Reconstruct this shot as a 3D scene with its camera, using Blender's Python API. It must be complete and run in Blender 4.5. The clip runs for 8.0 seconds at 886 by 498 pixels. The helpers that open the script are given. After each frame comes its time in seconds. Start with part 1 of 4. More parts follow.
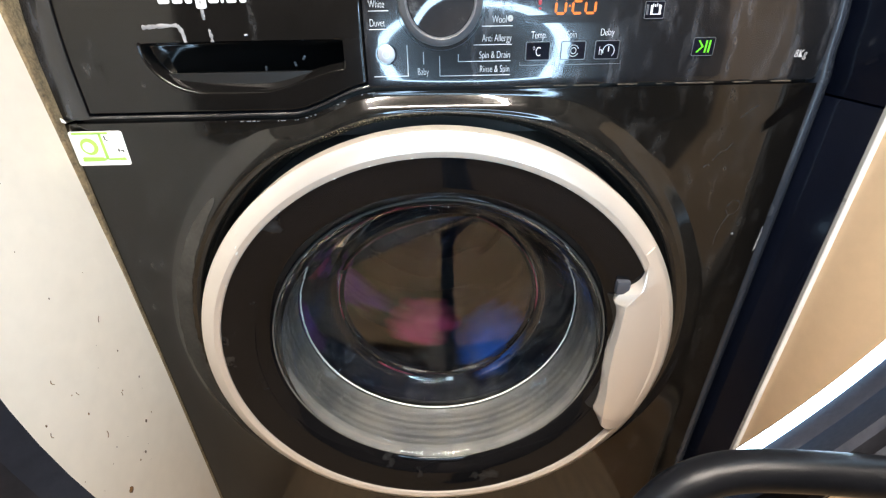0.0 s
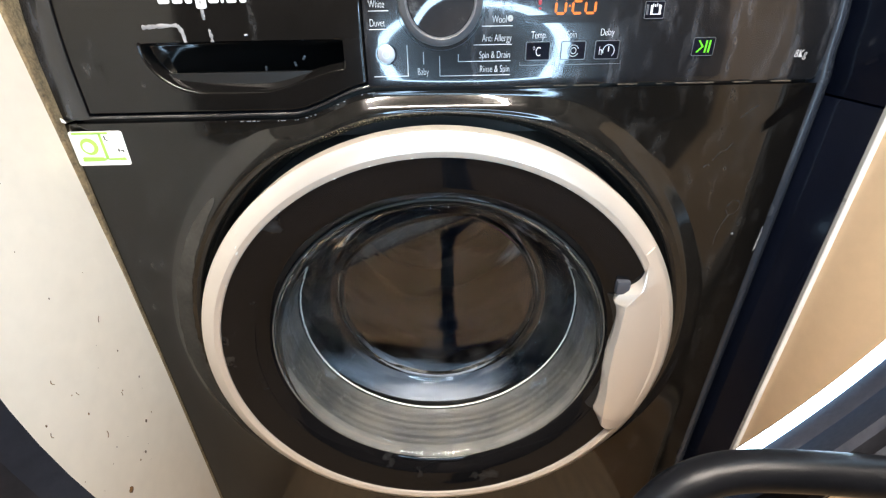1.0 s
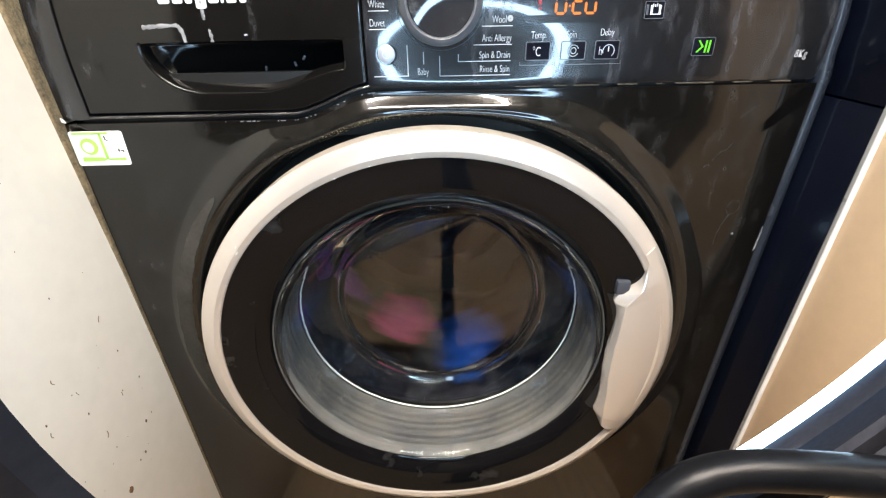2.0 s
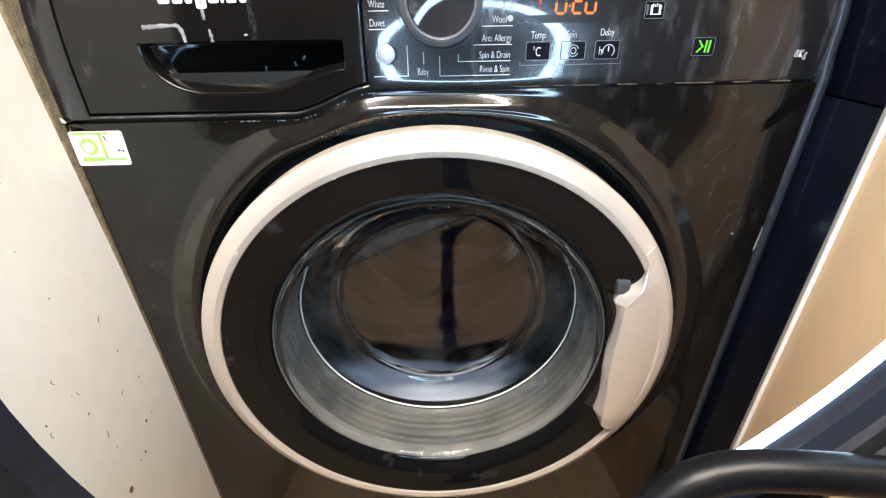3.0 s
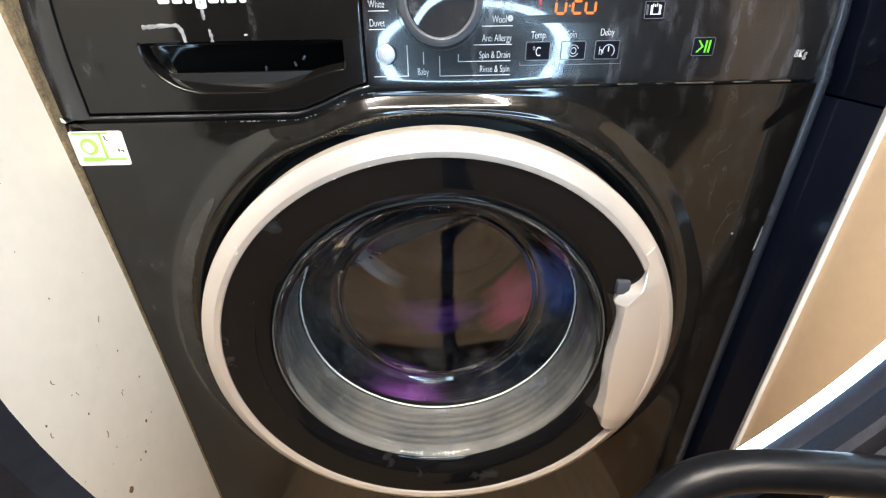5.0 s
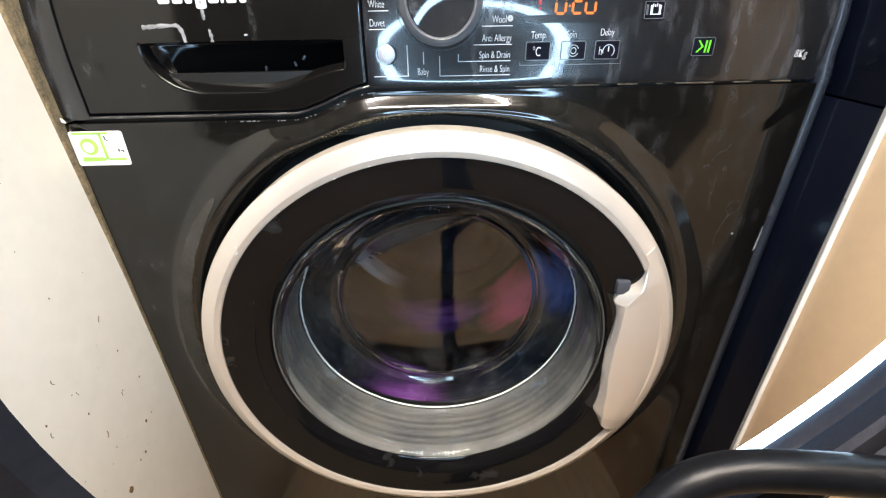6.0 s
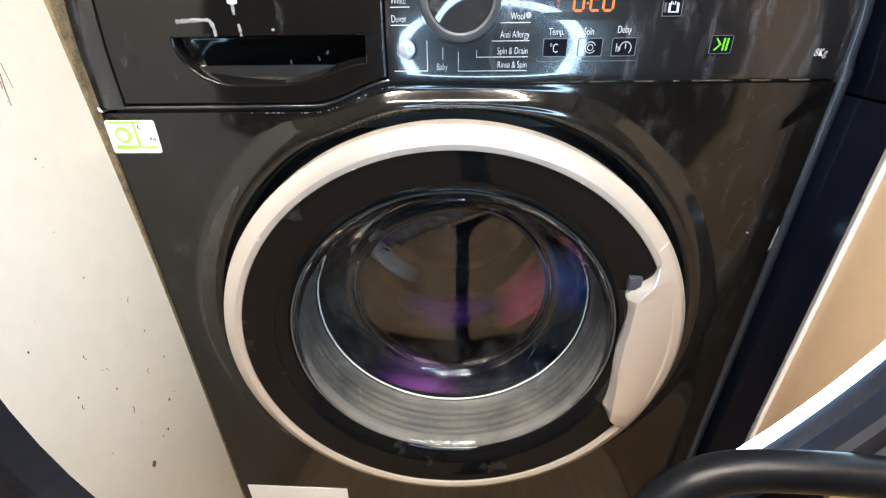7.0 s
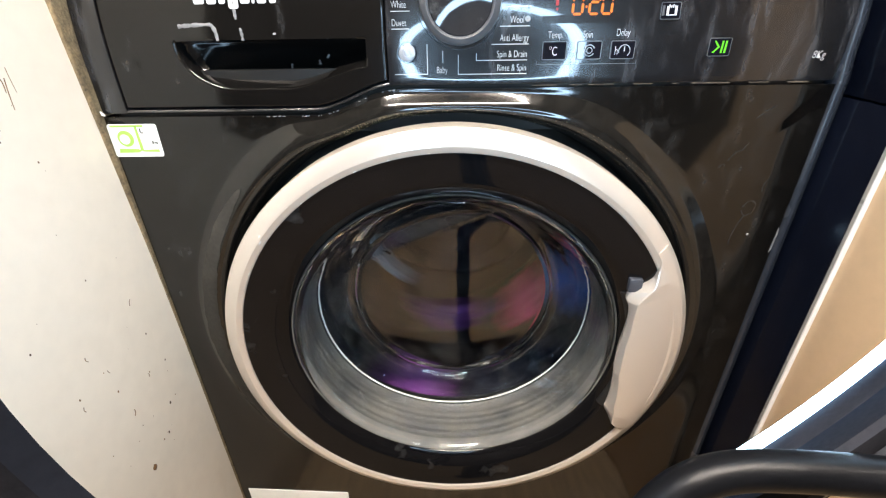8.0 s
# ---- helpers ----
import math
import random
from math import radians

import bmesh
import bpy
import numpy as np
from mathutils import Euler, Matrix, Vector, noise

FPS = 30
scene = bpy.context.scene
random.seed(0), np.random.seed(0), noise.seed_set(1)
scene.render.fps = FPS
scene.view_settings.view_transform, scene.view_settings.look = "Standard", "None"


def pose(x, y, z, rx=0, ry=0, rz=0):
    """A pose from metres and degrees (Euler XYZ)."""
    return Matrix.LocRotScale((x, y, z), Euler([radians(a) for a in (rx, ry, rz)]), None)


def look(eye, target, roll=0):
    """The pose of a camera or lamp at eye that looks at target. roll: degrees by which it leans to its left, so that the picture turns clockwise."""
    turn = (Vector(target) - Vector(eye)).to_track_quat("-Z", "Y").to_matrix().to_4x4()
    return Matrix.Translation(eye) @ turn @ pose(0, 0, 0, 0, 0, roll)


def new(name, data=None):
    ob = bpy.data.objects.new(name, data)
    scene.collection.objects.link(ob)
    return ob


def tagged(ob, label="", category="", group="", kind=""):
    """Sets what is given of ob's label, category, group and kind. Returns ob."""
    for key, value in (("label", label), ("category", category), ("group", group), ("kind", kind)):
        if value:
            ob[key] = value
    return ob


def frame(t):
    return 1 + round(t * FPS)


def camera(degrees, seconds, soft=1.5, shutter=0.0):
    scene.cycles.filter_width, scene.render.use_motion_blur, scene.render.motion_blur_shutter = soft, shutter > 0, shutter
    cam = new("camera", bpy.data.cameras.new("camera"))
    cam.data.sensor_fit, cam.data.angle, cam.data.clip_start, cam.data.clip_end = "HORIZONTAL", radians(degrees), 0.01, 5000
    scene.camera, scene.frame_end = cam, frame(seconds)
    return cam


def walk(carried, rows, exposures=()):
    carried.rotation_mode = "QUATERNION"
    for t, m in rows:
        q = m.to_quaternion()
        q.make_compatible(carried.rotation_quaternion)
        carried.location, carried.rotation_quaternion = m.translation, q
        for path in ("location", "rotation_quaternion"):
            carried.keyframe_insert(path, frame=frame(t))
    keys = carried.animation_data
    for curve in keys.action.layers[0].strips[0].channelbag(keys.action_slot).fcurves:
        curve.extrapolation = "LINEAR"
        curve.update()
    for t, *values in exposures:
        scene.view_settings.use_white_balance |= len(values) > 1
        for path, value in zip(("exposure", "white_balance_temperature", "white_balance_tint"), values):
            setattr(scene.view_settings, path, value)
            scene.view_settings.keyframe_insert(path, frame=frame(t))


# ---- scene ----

# ---------------- camera ----------------
cam = camera(89.57, 8.0, soft=1.3, shutter=0.7)


def aim(eye, tilt, yaw, roll):
    t, y = radians(tilt), radians(yaw)
    way = Vector((math.sin(y) * math.cos(t), math.cos(y) * math.cos(t), -math.sin(t)))
    return look(eye, Vector(eye) + way, roll)


# the phone hangs still in the ring light until somebody knocks the stand
PATH = [
    (0.0, aim((-0.0096, -0.3583, 0.7764), 29.165, 1.057, -0.987)),
    (6.6, aim((-0.0096, -0.3583, 0.7764), 29.165, 1.057, -0.987)),
    (6.7, aim((-0.0095, -0.3580, 0.7775), 29.45, 0.86, -0.91)),
    (6.8, aim((-0.0094, -0.3662, 0.7763), 29.441, -0.618, -0.773)),
    (6.9, aim((-0.0091, -0.3725, 0.7735), 27.45, -1.30, -1.20)),
    (7.0, aim((-0.0084, -0.3696, 0.7749), 29.232, -1.275, -0.709)),
    (7.5, aim((-0.0087, -0.3705, 0.7743), 28.889, -1.288, -0.859)),
    (8.0, aim((-0.0080, -0.3711, 0.7743), 28.737, -1.408, -0.915)),
]
walk(cam, PATH)

# ---------------- light ----------------
RING_GLOW = 43.0
CEILING_GLOW = 980.0
world = bpy.data.worlds.new("world")
scene.world = world
world.use_nodes = True
world.node_tree.nodes["Background"].inputs[0].default_value = (0.9, 0.8, 0.68, 1)
world.node_tree.nodes["Background"].inputs[1].default_value = 0.05
scene.view_settings.exposure = 0.0

XC, ZC = -0.008, 0.470        # axis of door and drum
W = 0.2975                    # half width of the machine


# ---------------- materials ----------------
def surface(name, colour, rough=0.5, metal=0.0, vary=0.15, scale=8.0, fine=120.0, bump=0.0, bump_scale=300.0,
            rough_vary=0.1, coat=0.0, coat_rough=0.05, stretch=(1, 1, 1), tint=None, spec=0.5):
    """Principled surface with variation at two scales and a fine relief."""
    m = bpy.data.materials.new(name)
    m.use_nodes = True
    nt = m.node_tree
    b = nt.nodes["Principled BSDF"]
    b.inputs["Metallic"].default_value = metal
    b.inputs["Coat Weight"].default_value = coat
    b.inputs["Coat Roughness"].default_value = coat_rough
    b.inputs["Specular IOR Level"].default_value = spec
    co = nt.nodes.new("ShaderNodeTexCoord")
    mp = nt.nodes.new("ShaderNodeMapping")
    mp.inputs["Scale"].default_value = stretch
    nt.links.new(co.outputs["Object"], mp.inputs["Vector"])
    n1 = nt.nodes.new("ShaderNodeTexNoise")
    n1.inputs["Scale"].default_value = scale
    n1.inputs["Detail"].default_value = 6
    n2 = nt.nodes.new("ShaderNodeTexNoise")
    n2.inputs["Scale"].default_value = fine
    n2.inputs["Detail"].default_value = 3
    for n in (n1, n2):
        nt.links.new(mp.outputs[0], n.inputs["Vector"])
    mix = nt.nodes.new("ShaderNodeMath")
    mix.operation = "MULTIPLY_ADD"
    mix.inputs[1].default_value = 0.4
    nt.links.new(n2.outputs["Fac"], mix.inputs[0])
    half = nt.nodes.new("ShaderNodeMath")
    half.operation = "MULTIPLY"
    half.inputs[1].default_value = 0.6
    nt.links.new(n1.outputs["Fac"], half.inputs[0])
    nt.links.new(half.outputs[0], mix.inputs[2])
    ramp = nt.nodes.new("ShaderNodeValToRGB")
    c = Vector(colour)
    d = Vector(tint) if tint else c * (1 - 2 * vary)
    ramp.color_ramp.elements[0].position, ramp.color_ramp.elements[1].position = 0.3, 0.7
    ramp.color_ramp.elements[0].color = (*d, 1)
    ramp.color_ramp.elements[1].color = (*(c * (1 + vary * 0.5)), 1)
    nt.links.new(mix.outputs[0], ramp.inputs[0])
    nt.links.new(ramp.outputs[0], b.inputs["Base Color"])
    rr = nt.nodes.new("ShaderNodeMapRange")
    rr.inputs["From Min"].default_value, rr.inputs["From Max"].default_value = 0.3, 0.7
    rr.inputs["To Min"].default_value, rr.inputs["To Max"].default_value = max(0.01, rough - rough_vary), min(1, rough + rough_vary)
    nt.links.new(n1.outputs["Fac"], rr.inputs["Value"])
    nt.links.new(rr.outputs[0], b.inputs["Roughness"])
    if bump:
        nb = nt.nodes.new("ShaderNodeTexNoise")
        nb.inputs["Scale"].default_value = bump_scale
        nb.inputs["Detail"].default_value = 4
        nt.links.new(mp.outputs[0], nb.inputs["Vector"])
        bp = nt.nodes.new("ShaderNodeBump")
        bp.inputs["Strength"].default_value = bump
        bp.inputs["Distance"].default_value = 0.002
        nt.links.new(nb.outputs["Fac"], bp.inputs["Height"])
        nt.links.new(bp.outputs[0], b.inputs["Normal"])
    return m


def smear(m, colour, scale, stretch, low, high, strength):
    """Lays dried smears and dust over a surface: paler, rougher patches."""
    nt = m.node_tree
    b = nt.nodes["Principled BSDF"]
    old = b.inputs["Base Color"].links[0].from_socket
    rough = b.inputs["Roughness"].links[0].from_socket
    co = nt.nodes.new("ShaderNodeTexCoord")
    mp = nt.nodes.new("ShaderNodeMapping")
    mp.inputs["Scale"].default_value = stretch
    nt.links.new(co.outputs["Object"], mp.inputs["Vector"])
    n = nt.nodes.new("ShaderNodeTexNoise")
    n.inputs["Scale"].default_value = scale
    n.inputs["Detail"].default_value = 8
    n.inputs["Roughness"].default_value = 0.65
    nt.links.new(mp.outputs[0], n.inputs["Vector"])
    rg = nt.nodes.new("ShaderNodeMapRange")
    rg.inputs["From Min"].default_value, rg.inputs["From Max"].default_value = low, high
    rg.inputs["To Max"].default_value = strength
    nt.links.new(n.outputs["Fac"], rg.inputs["Value"])
    mx = nt.nodes.new("ShaderNodeMix")
    mx.data_type = "RGBA"
    nt.links.new(rg.outputs[0], mx.inputs["Factor"])
    nt.links.new(old, mx.inputs["A"])
    mx.inputs["B"].default_value = (*colour, 1)
    nt.links.new(mx.outputs["Result"], b.inputs["Base Color"])
    ad = nt.nodes.new("ShaderNodeMath")
    ad.operation = "ADD"
    ad.use_clamp = True
    nt.links.new(rg.outputs[0], ad.inputs[0])
    nt.links.new(rough, ad.inputs[1])
    nt.links.new(ad.outputs[0], b.inputs["Roughness"])
    return m


def glow(name, colour, strength):
    m = bpy.data.materials.new(name)
    m.use_nodes = True
    b = m.node_tree.nodes["Principled BSDF"]
    b.inputs["Base Color"].default_value = (*[min(0.8, c) * 0.08 for c in colour], 1)
    b.inputs["Emission Color"].default_value = (*colour, 1)
    b.inputs["Emission Strength"].default_value = strength
    return m


def clear(name, colour=(1, 1, 1), ior=1.45, rough=0.0, ripple=0.0, haze=0.0):
    m = bpy.data.materials.new(name)
    m.use_nodes = True
    b = m.node_tree.nodes["Principled BSDF"]
    b.inputs["Base Color"].default_value = (*colour, 1)
    b.inputs["Roughness"].default_value = rough
    b.inputs["IOR"].default_value = ior
    b.inputs["Transmission Weight"].default_value = 1.0
    if haze:
        # limescale and fine scratches take a little of the clearness
        nt = m.node_tree
        co = nt.nodes.new("ShaderNodeTexCoord")
        n = nt.nodes.new("ShaderNodeTexNoise")
        n.inputs["Scale"].default_value = 30
        n.inputs["Detail"].default_value = 8
        n.inputs["Roughness"].default_value = 0.7
        nt.links.new(co.outputs["Object"], n.inputs["Vector"])
        rg = nt.nodes.new("ShaderNodeMapRange")
        rg.inputs["From Min"].default_value, rg.inputs["From Max"].default_value = 0.46, 0.80
        rg.inputs["To Min"].default_value, rg.inputs["To Max"].default_value = 1.0, 1.0 - haze
        nt.links.new(n.outputs["Fac"], rg.inputs["Value"])
        nt.links.new(rg.outputs[0], b.inputs["Transmission Weight"])
    if ripple:
        nt = m.node_tree
        co = nt.nodes.new("ShaderNodeTexCoord")
        n = nt.nodes.new("ShaderNodeTexNoise")
        n.inputs["Scale"].default_value = 38
        n.inputs["Detail"].default_value = 1.5
        nt.links.new(co.outputs["Object"], n.inputs["Vector"])
        bp = nt.nodes.new("ShaderNodeBump")
        bp.inputs["Strength"].default_value = ripple
        bp.inputs["Distance"].default_value = 0.002
        nt.links.new(n.outputs["Fac"], bp.inputs["Height"])
        nt.links.new(bp.outputs[0], b.inputs["Normal"])
    return m


BLACK_ENAMEL = smear(surface("black_enamel", (0.0045, 0.0042, 0.0038), 0.08, vary=0.2, scale=5, fine=60, rough_vary=0.03, bump=0.02, bump_scale=40, coat=0.07, coat_rough=0.30),
                     (0.12, 0.118, 0.115), 34, (1.6, 1, 0.8), 0.52, 0.90, 0.26)
BLACK_GLOSS = smear(surface("black_gloss_plastic", (0.007, 0.0075, 0.009), 0.05, vary=0.2, scale=9, fine=90, rough_vary=0.03, coat=0.72, coat_rough=0.27),
                    (0.24, 0.25, 0.28), 30, (2.2, 1, 0.55), 0.52, 0.88, 0.30)
DRAWER_BLACK = smear(surface("drawer_black_plastic", (0.0045, 0.0043, 0.0042), 0.09, vary=0.2, scale=9, fine=90, rough_vary=0.04),
                     (0.2, 0.2, 0.2), 24, (1.4, 1, 0.7), 0.62, 0.86, 0.3)
FASCIA_BLACK = smear(surface("door_black_acrylic", (0.004, 0.004, 0.0046), 0.05, vary=0.2, scale=9, fine=90, rough_vary=0.03, spec=0.19),
                     (0.2, 0.2, 0.2), 20, (1, 1, 1), 0.63, 0.86, 0.25)
SILVER = surface("silver_plastic", (0.57, 0.515, 0.455), 0.28, metal=0.5, vary=0.0, scale=4, fine=30, rough_vary=0.0)
EDGE_GREY = surface("satin_edge", (0.018, 0.023, 0.033), 0.24, metal=0.0, vary=0.05, scale=10)
RUBBER = smear(surface("grey_rubber", (0.024, 0.025, 0.026), 0.55, vary=0.2, scale=14, fine=140, bump=0.15),
               (0.12, 0.103, 0.075), 26, (1, 1.6, 1), 0.42, 0.80, 0.5)
RIM_GREY = smear(surface("moulded_rim_grey", (0.055, 0.055, 0.054), 0.3, vary=0.2, scale=20, fine=120, rough_vary=0.08),
                 (0.17, 0.15, 0.12), 55, (1, 1, 1), 0.35, 0.9, 0.6)
EDGE_HIGHLIGHT = surface("glass_edge_highlight", (0.62, 0.61, 0.57), 0.35, vary=0.1, scale=40)
SURROUND = smear(surface("dusty_black_enamel", (0.006, 0.0057, 0.0052), 0.055, vary=0.25, scale=14, fine=160, rough_vary=0.02, bump=0.012, bump_scale=60, coat=0.05, coat_rough=0.22),
                 (0.13, 0.118, 0.10), 160, (1, 1, 1), 0.35, 0.85, 0.09)
DARK_GAP = surface("dark_plastic", (0.006, 0.006, 0.006), 0.5)
# Drum steel is coloured near black so its inside stays dim behind the glass.
DIMMED_STEEL = surface("dimmed_drum_steel", (0.06, 0.062, 0.07), 0.35, metal=1.0, vary=0.15, scale=6, fine=60, rough_vary=0.1)
PADDLE_DARK = surface("dark_drum_plastic", (0.02, 0.022, 0.026), 0.6, spec=0.1)
HOLE = surface("drum_hole_dark", (0.01, 0.01, 0.012), 0.6, spec=0.1)
BOWL_GLASS = clear("door_glass", (0.97, 0.985, 0.98), 1.50, ripple=0.035, haze=0.012)
KEY_EDGE = surface("key_border_grey", (0.075, 0.08, 0.09), 0.35, vary=0.1)
LETTER = surface("white_print", (0.52, 0.53, 0.55), 0.45, vary=0.05)
DIAL_GREY = surface("dial_grey_plastic", (0.095, 0.100, 0.110), 0.32, vary=0.12, scale=20, rough_vary=0.08)
DIAL_FACE = smear(surface("dial_mirror_black", (0.02, 0.02, 0.022), 0.04, rough_vary=0.02), (0.25, 0.24, 0.22), 60, (1, 1, 1), 0.58, 0.8, 0.3)
BUTTON_CAP = surface("chrome_button", (0.36, 0.38, 0.41), 0.35, metal=0.3, vary=0.05)
DISPLAY_GLASS = surface("display_window", (0.006, 0.007, 0.012), 0.05, rough_vary=0.02)
AMBER = glow("amber_led", (1.0, 0.22, 0.005), 1.25)
RED_LED = glow("red_led", (1.0, 0.06, 0.08), 0.5)
GREEN = glow("green_led", (0.20, 1.0, 0.03), 0.9)
STICKER_WHITE = surface("white_sticker", (0.80, 0.81, 0.78), 0.4, vary=0.04, scale=30)
STICKER_GREEN = surface("green_print", (0.36, 0.62, 0.10), 0.45, vary=0.12, scale=60)
STICKER_DARK = surface("dark_print", (0.05, 0.06, 0.05), 0.5)
RESIDUE = surface("dried_detergent", (0.24, 0.24, 0.25), 0.7, vary=0.25, scale=120, bump=0.3)
WATER_MARK = surface("dried_water_mark", (0.016, 0.0155, 0.015), 0.6, vary=0.4, scale=150)
DUSTY_SHEEN = surface("dusty_grey_sheen", (0.036, 0.034, 0.030), 0.75, vary=0.3, scale=60, fine=300, spec=0.2)
SEAM_DUST = surface("seam_dust", (0.07, 0.058, 0.042), 0.9, vary=0.3, scale=200)
DUST = surface("pale_dust", (0.22, 0.18, 0.12), 0.9, vary=0.3, scale=200)
GRIME = surface("brown_grime", (0.33, 0.26, 0.175), 0.85, vary=0.35, scale=40, fine=250, bump=0.5)
WHITE_PAINT = smear(surface("white_gloss_laminate", (0.70, 0.635, 0.535), 0.42, vary=0.05, scale=5, fine=60, rough_vary=0.08, bump=0.03, bump_scale=25),
                    (0.58, 0.47, 0.34), 11, (1, 1.3, 0.9), 0.62, 0.85, 0.35)
SPOT = surface("rust_brown_spot", (0.22, 0.11, 0.035), 0.7, vary=0.4, scale=200)
SPOT_DARK = surface("dark_speck", (0.09, 0.05, 0.03), 0.8)
CHIPBOARD = surface("raw_chipboard", (0.30, 0.22, 0.12), 0.85, vary=0.4, scale=90, fine=500, bump=0.6, bump_scale=500)
NAVY = smear(surface("navy_gloss_panel", (0.003, 0.0042, 0.009), 0.14, vary=0.2, scale=8, rough_vary=0.06),
             (0.10, 0.11, 0.13), 30, (1, 1, 1), 0.66, 0.88, 0.3)
DARK_BROWN = surface("dark_brown_laminate", (0.075, 0.057, 0.042), 0.35, vary=0.15, scale=6, fine=80, rough_vary=0.06)
TAN = surface("beige_laminate", (0.61, 0.425, 0.26), 0.38, vary=0.06, scale=4, fine=80, rough_vary=0.06)
TRIM_METAL = surface("aluminium_trim", (0.36, 0.34, 0.31), 0.3, metal=0.25, vary=0.04, scale=10)
CARPET = surface("brown_carpet", (0.40, 0.29, 0.18), 0.95, vary=0.35, scale=90, fine=700, bump=0.9, bump_scale=700)
# Unseen room surfaces, coloured dark so the machine's reflections stay dim.
WALL = surface("taupe_wall", (0.095, 0.079, 0.062), 0.8, vary=0.06, scale=3, fine=60, bump=0.05)
DIMMED_WALL = surface("dimmed_front_wall", (0.07, 0.058, 0.047), 0.7, vary=0.1, scale=3, fine=60, bump=0.05)
CEILING = surface("dimmed_ceiling", (0.15, 0.145, 0.135), 0.85, vary=0.04, scale=4)
LAMP_WHITE = surface("white_lamp_housing", (0.75, 0.74, 0.71), 0.5, vary=0.03)
HOUSING = surface("matt_black_plastic", (0.036, 0.038, 0.048), 0.7, vary=0.15, scale=25, fine=500, bump=0.08, bump_scale=900, spec=0.0)
HOUSING_GREY = surface("grey_plastic", (0.04, 0.044, 0.055), 0.42, vary=0.1, scale=25, bump=0.05, bump_scale=900)
DIFFUSER = glow("led_diffuser", (0.49, 0.74, 1.0), RING_GLOW)
CEILING_LED = glow("ceiling_diffuser", (1.0, 0.89, 0.78), CEILING_GLOW)
PADDING = surface("black_rubber_padding", (0.004, 0.0045, 0.006), 0.40, vary=0.15, scale=30, rough_vary=0.06, bump=0.15, bump_scale=160, spec=0.2)
CLOTH_PINK = surface("pink_cloth", (0.50, 0.060, 0.125), 0.9, vary=0.25, scale=30, fine=300, bump=0.4, spec=0.06)
CLOTH_RED = surface("dark_red_cloth", (0.17, 0.018, 0.036), 0.9, vary=0.25, scale=30, fine=300, bump=0.4, spec=0.06)
CLOTH_BLUE = surface("blue_cloth", (0.015, 0.085, 0.34), 0.9, vary=0.25, scale=30, fine=300, bump=0.4, spec=0.06)
CLOTH_PURPLE = surface("purple_cloth", (0.095, 0.027, 0.125), 0.9, vary=0.25, scale=30, fine=300, bump=0.4, spec=0.06)
CLOTH_WHITE = surface("white_cloth", (0.24, 0.26, 0.30), 0.9, vary=0.2, scale=30, fine=300, bump=0.4, spec=0.06)
CLOTH_DARK = surface("navy_cloth", (0.005, 0.006, 0.012), 0.9, vary=0.25, scale=30, fine=300, bump=0.4, spec=0.06)


# ---------------- mesh helpers ----------------
def smooth(bm, angle=40):
    bm.normal_update()
    for f in bm.faces:
        f.smooth = True
    for e in bm.edges:
        e.smooth = not (len(e.link_faces) == 2 and e.calc_face_angle(0) > radians(angle))


def part(name, bm, material, parent=None, label="", angle=40):
    """Links a bmesh as one mesh object under a thing or a part."""
    smooth(bm, angle)
    me = bpy.data.meshes.new(name)
    bm.to_mesh(me)
    bm.free()
    me.materials.append(material)
    ob = new(name, me)
    if parent:
        ob.parent = parent
    if label:
        ob["label"] = label
    return ob


def box(bm, x0, x1, y0, y1, z0, z1, bevel=0.0, segments=2):
    made = bmesh.ops.create_cube(bm, size=1.0)["verts"]
    for v in made:
        v.co = Vector((x0 + (v.co.x + 0.5) * (x1 - x0), y0 + (v.co.y + 0.5) * (y1 - y0), z0 + (v.co.z + 0.5) * (z1 - z0)))
    if bevel:
        edges = {e for v in made for e in v.link_edges}
        bmesh.ops.bevel(bm, geom=list(edges), offset=bevel, segments=segments, profile=0.5, affect="EDGES")
    return bm


def boxed(*a, **k):
    return box(bmesh.new(), *a, **k)


def turned(profile, n=128, a0=0.0, a1=360.0, closed=False, cx=XC, cz=ZC, wobble=None):
    """Turns (radius, y) pairs about the door's axis. closed: the profile is a loop."""
    bm = bmesh.new()
    full = abs(a1 - a0) >= 359.9
    cols = []
    for i in range(n if full else n + 1):
        a = radians(a0 + (a1 - a0) * i / n)
        row = []
        for r, y in profile:
            rr = r + (wobble(a, r, y) if wobble else 0)
            row.append(bm.verts.new((cx + rr * math.cos(a), y, cz + rr * math.sin(a))))
        cols.append(row)
    m = len(profile)
    for i in range(n):
        p, q = cols[i], cols[(i + 1) % len(cols)]
        for j in range(m if closed else m - 1):
            k = (j + 1) % m
            bm.faces.new((p[j], p[k], q[k], q[j]))
    if closed and not full:
        bm.faces.new(cols[0])
        bm.faces.new(cols[-1][::-1])
    bmesh.ops.remove_doubles(bm, verts=bm.verts, dist=1e-6)
    bmesh.ops.recalc_face_normals(bm, faces=bm.faces)
    return bm


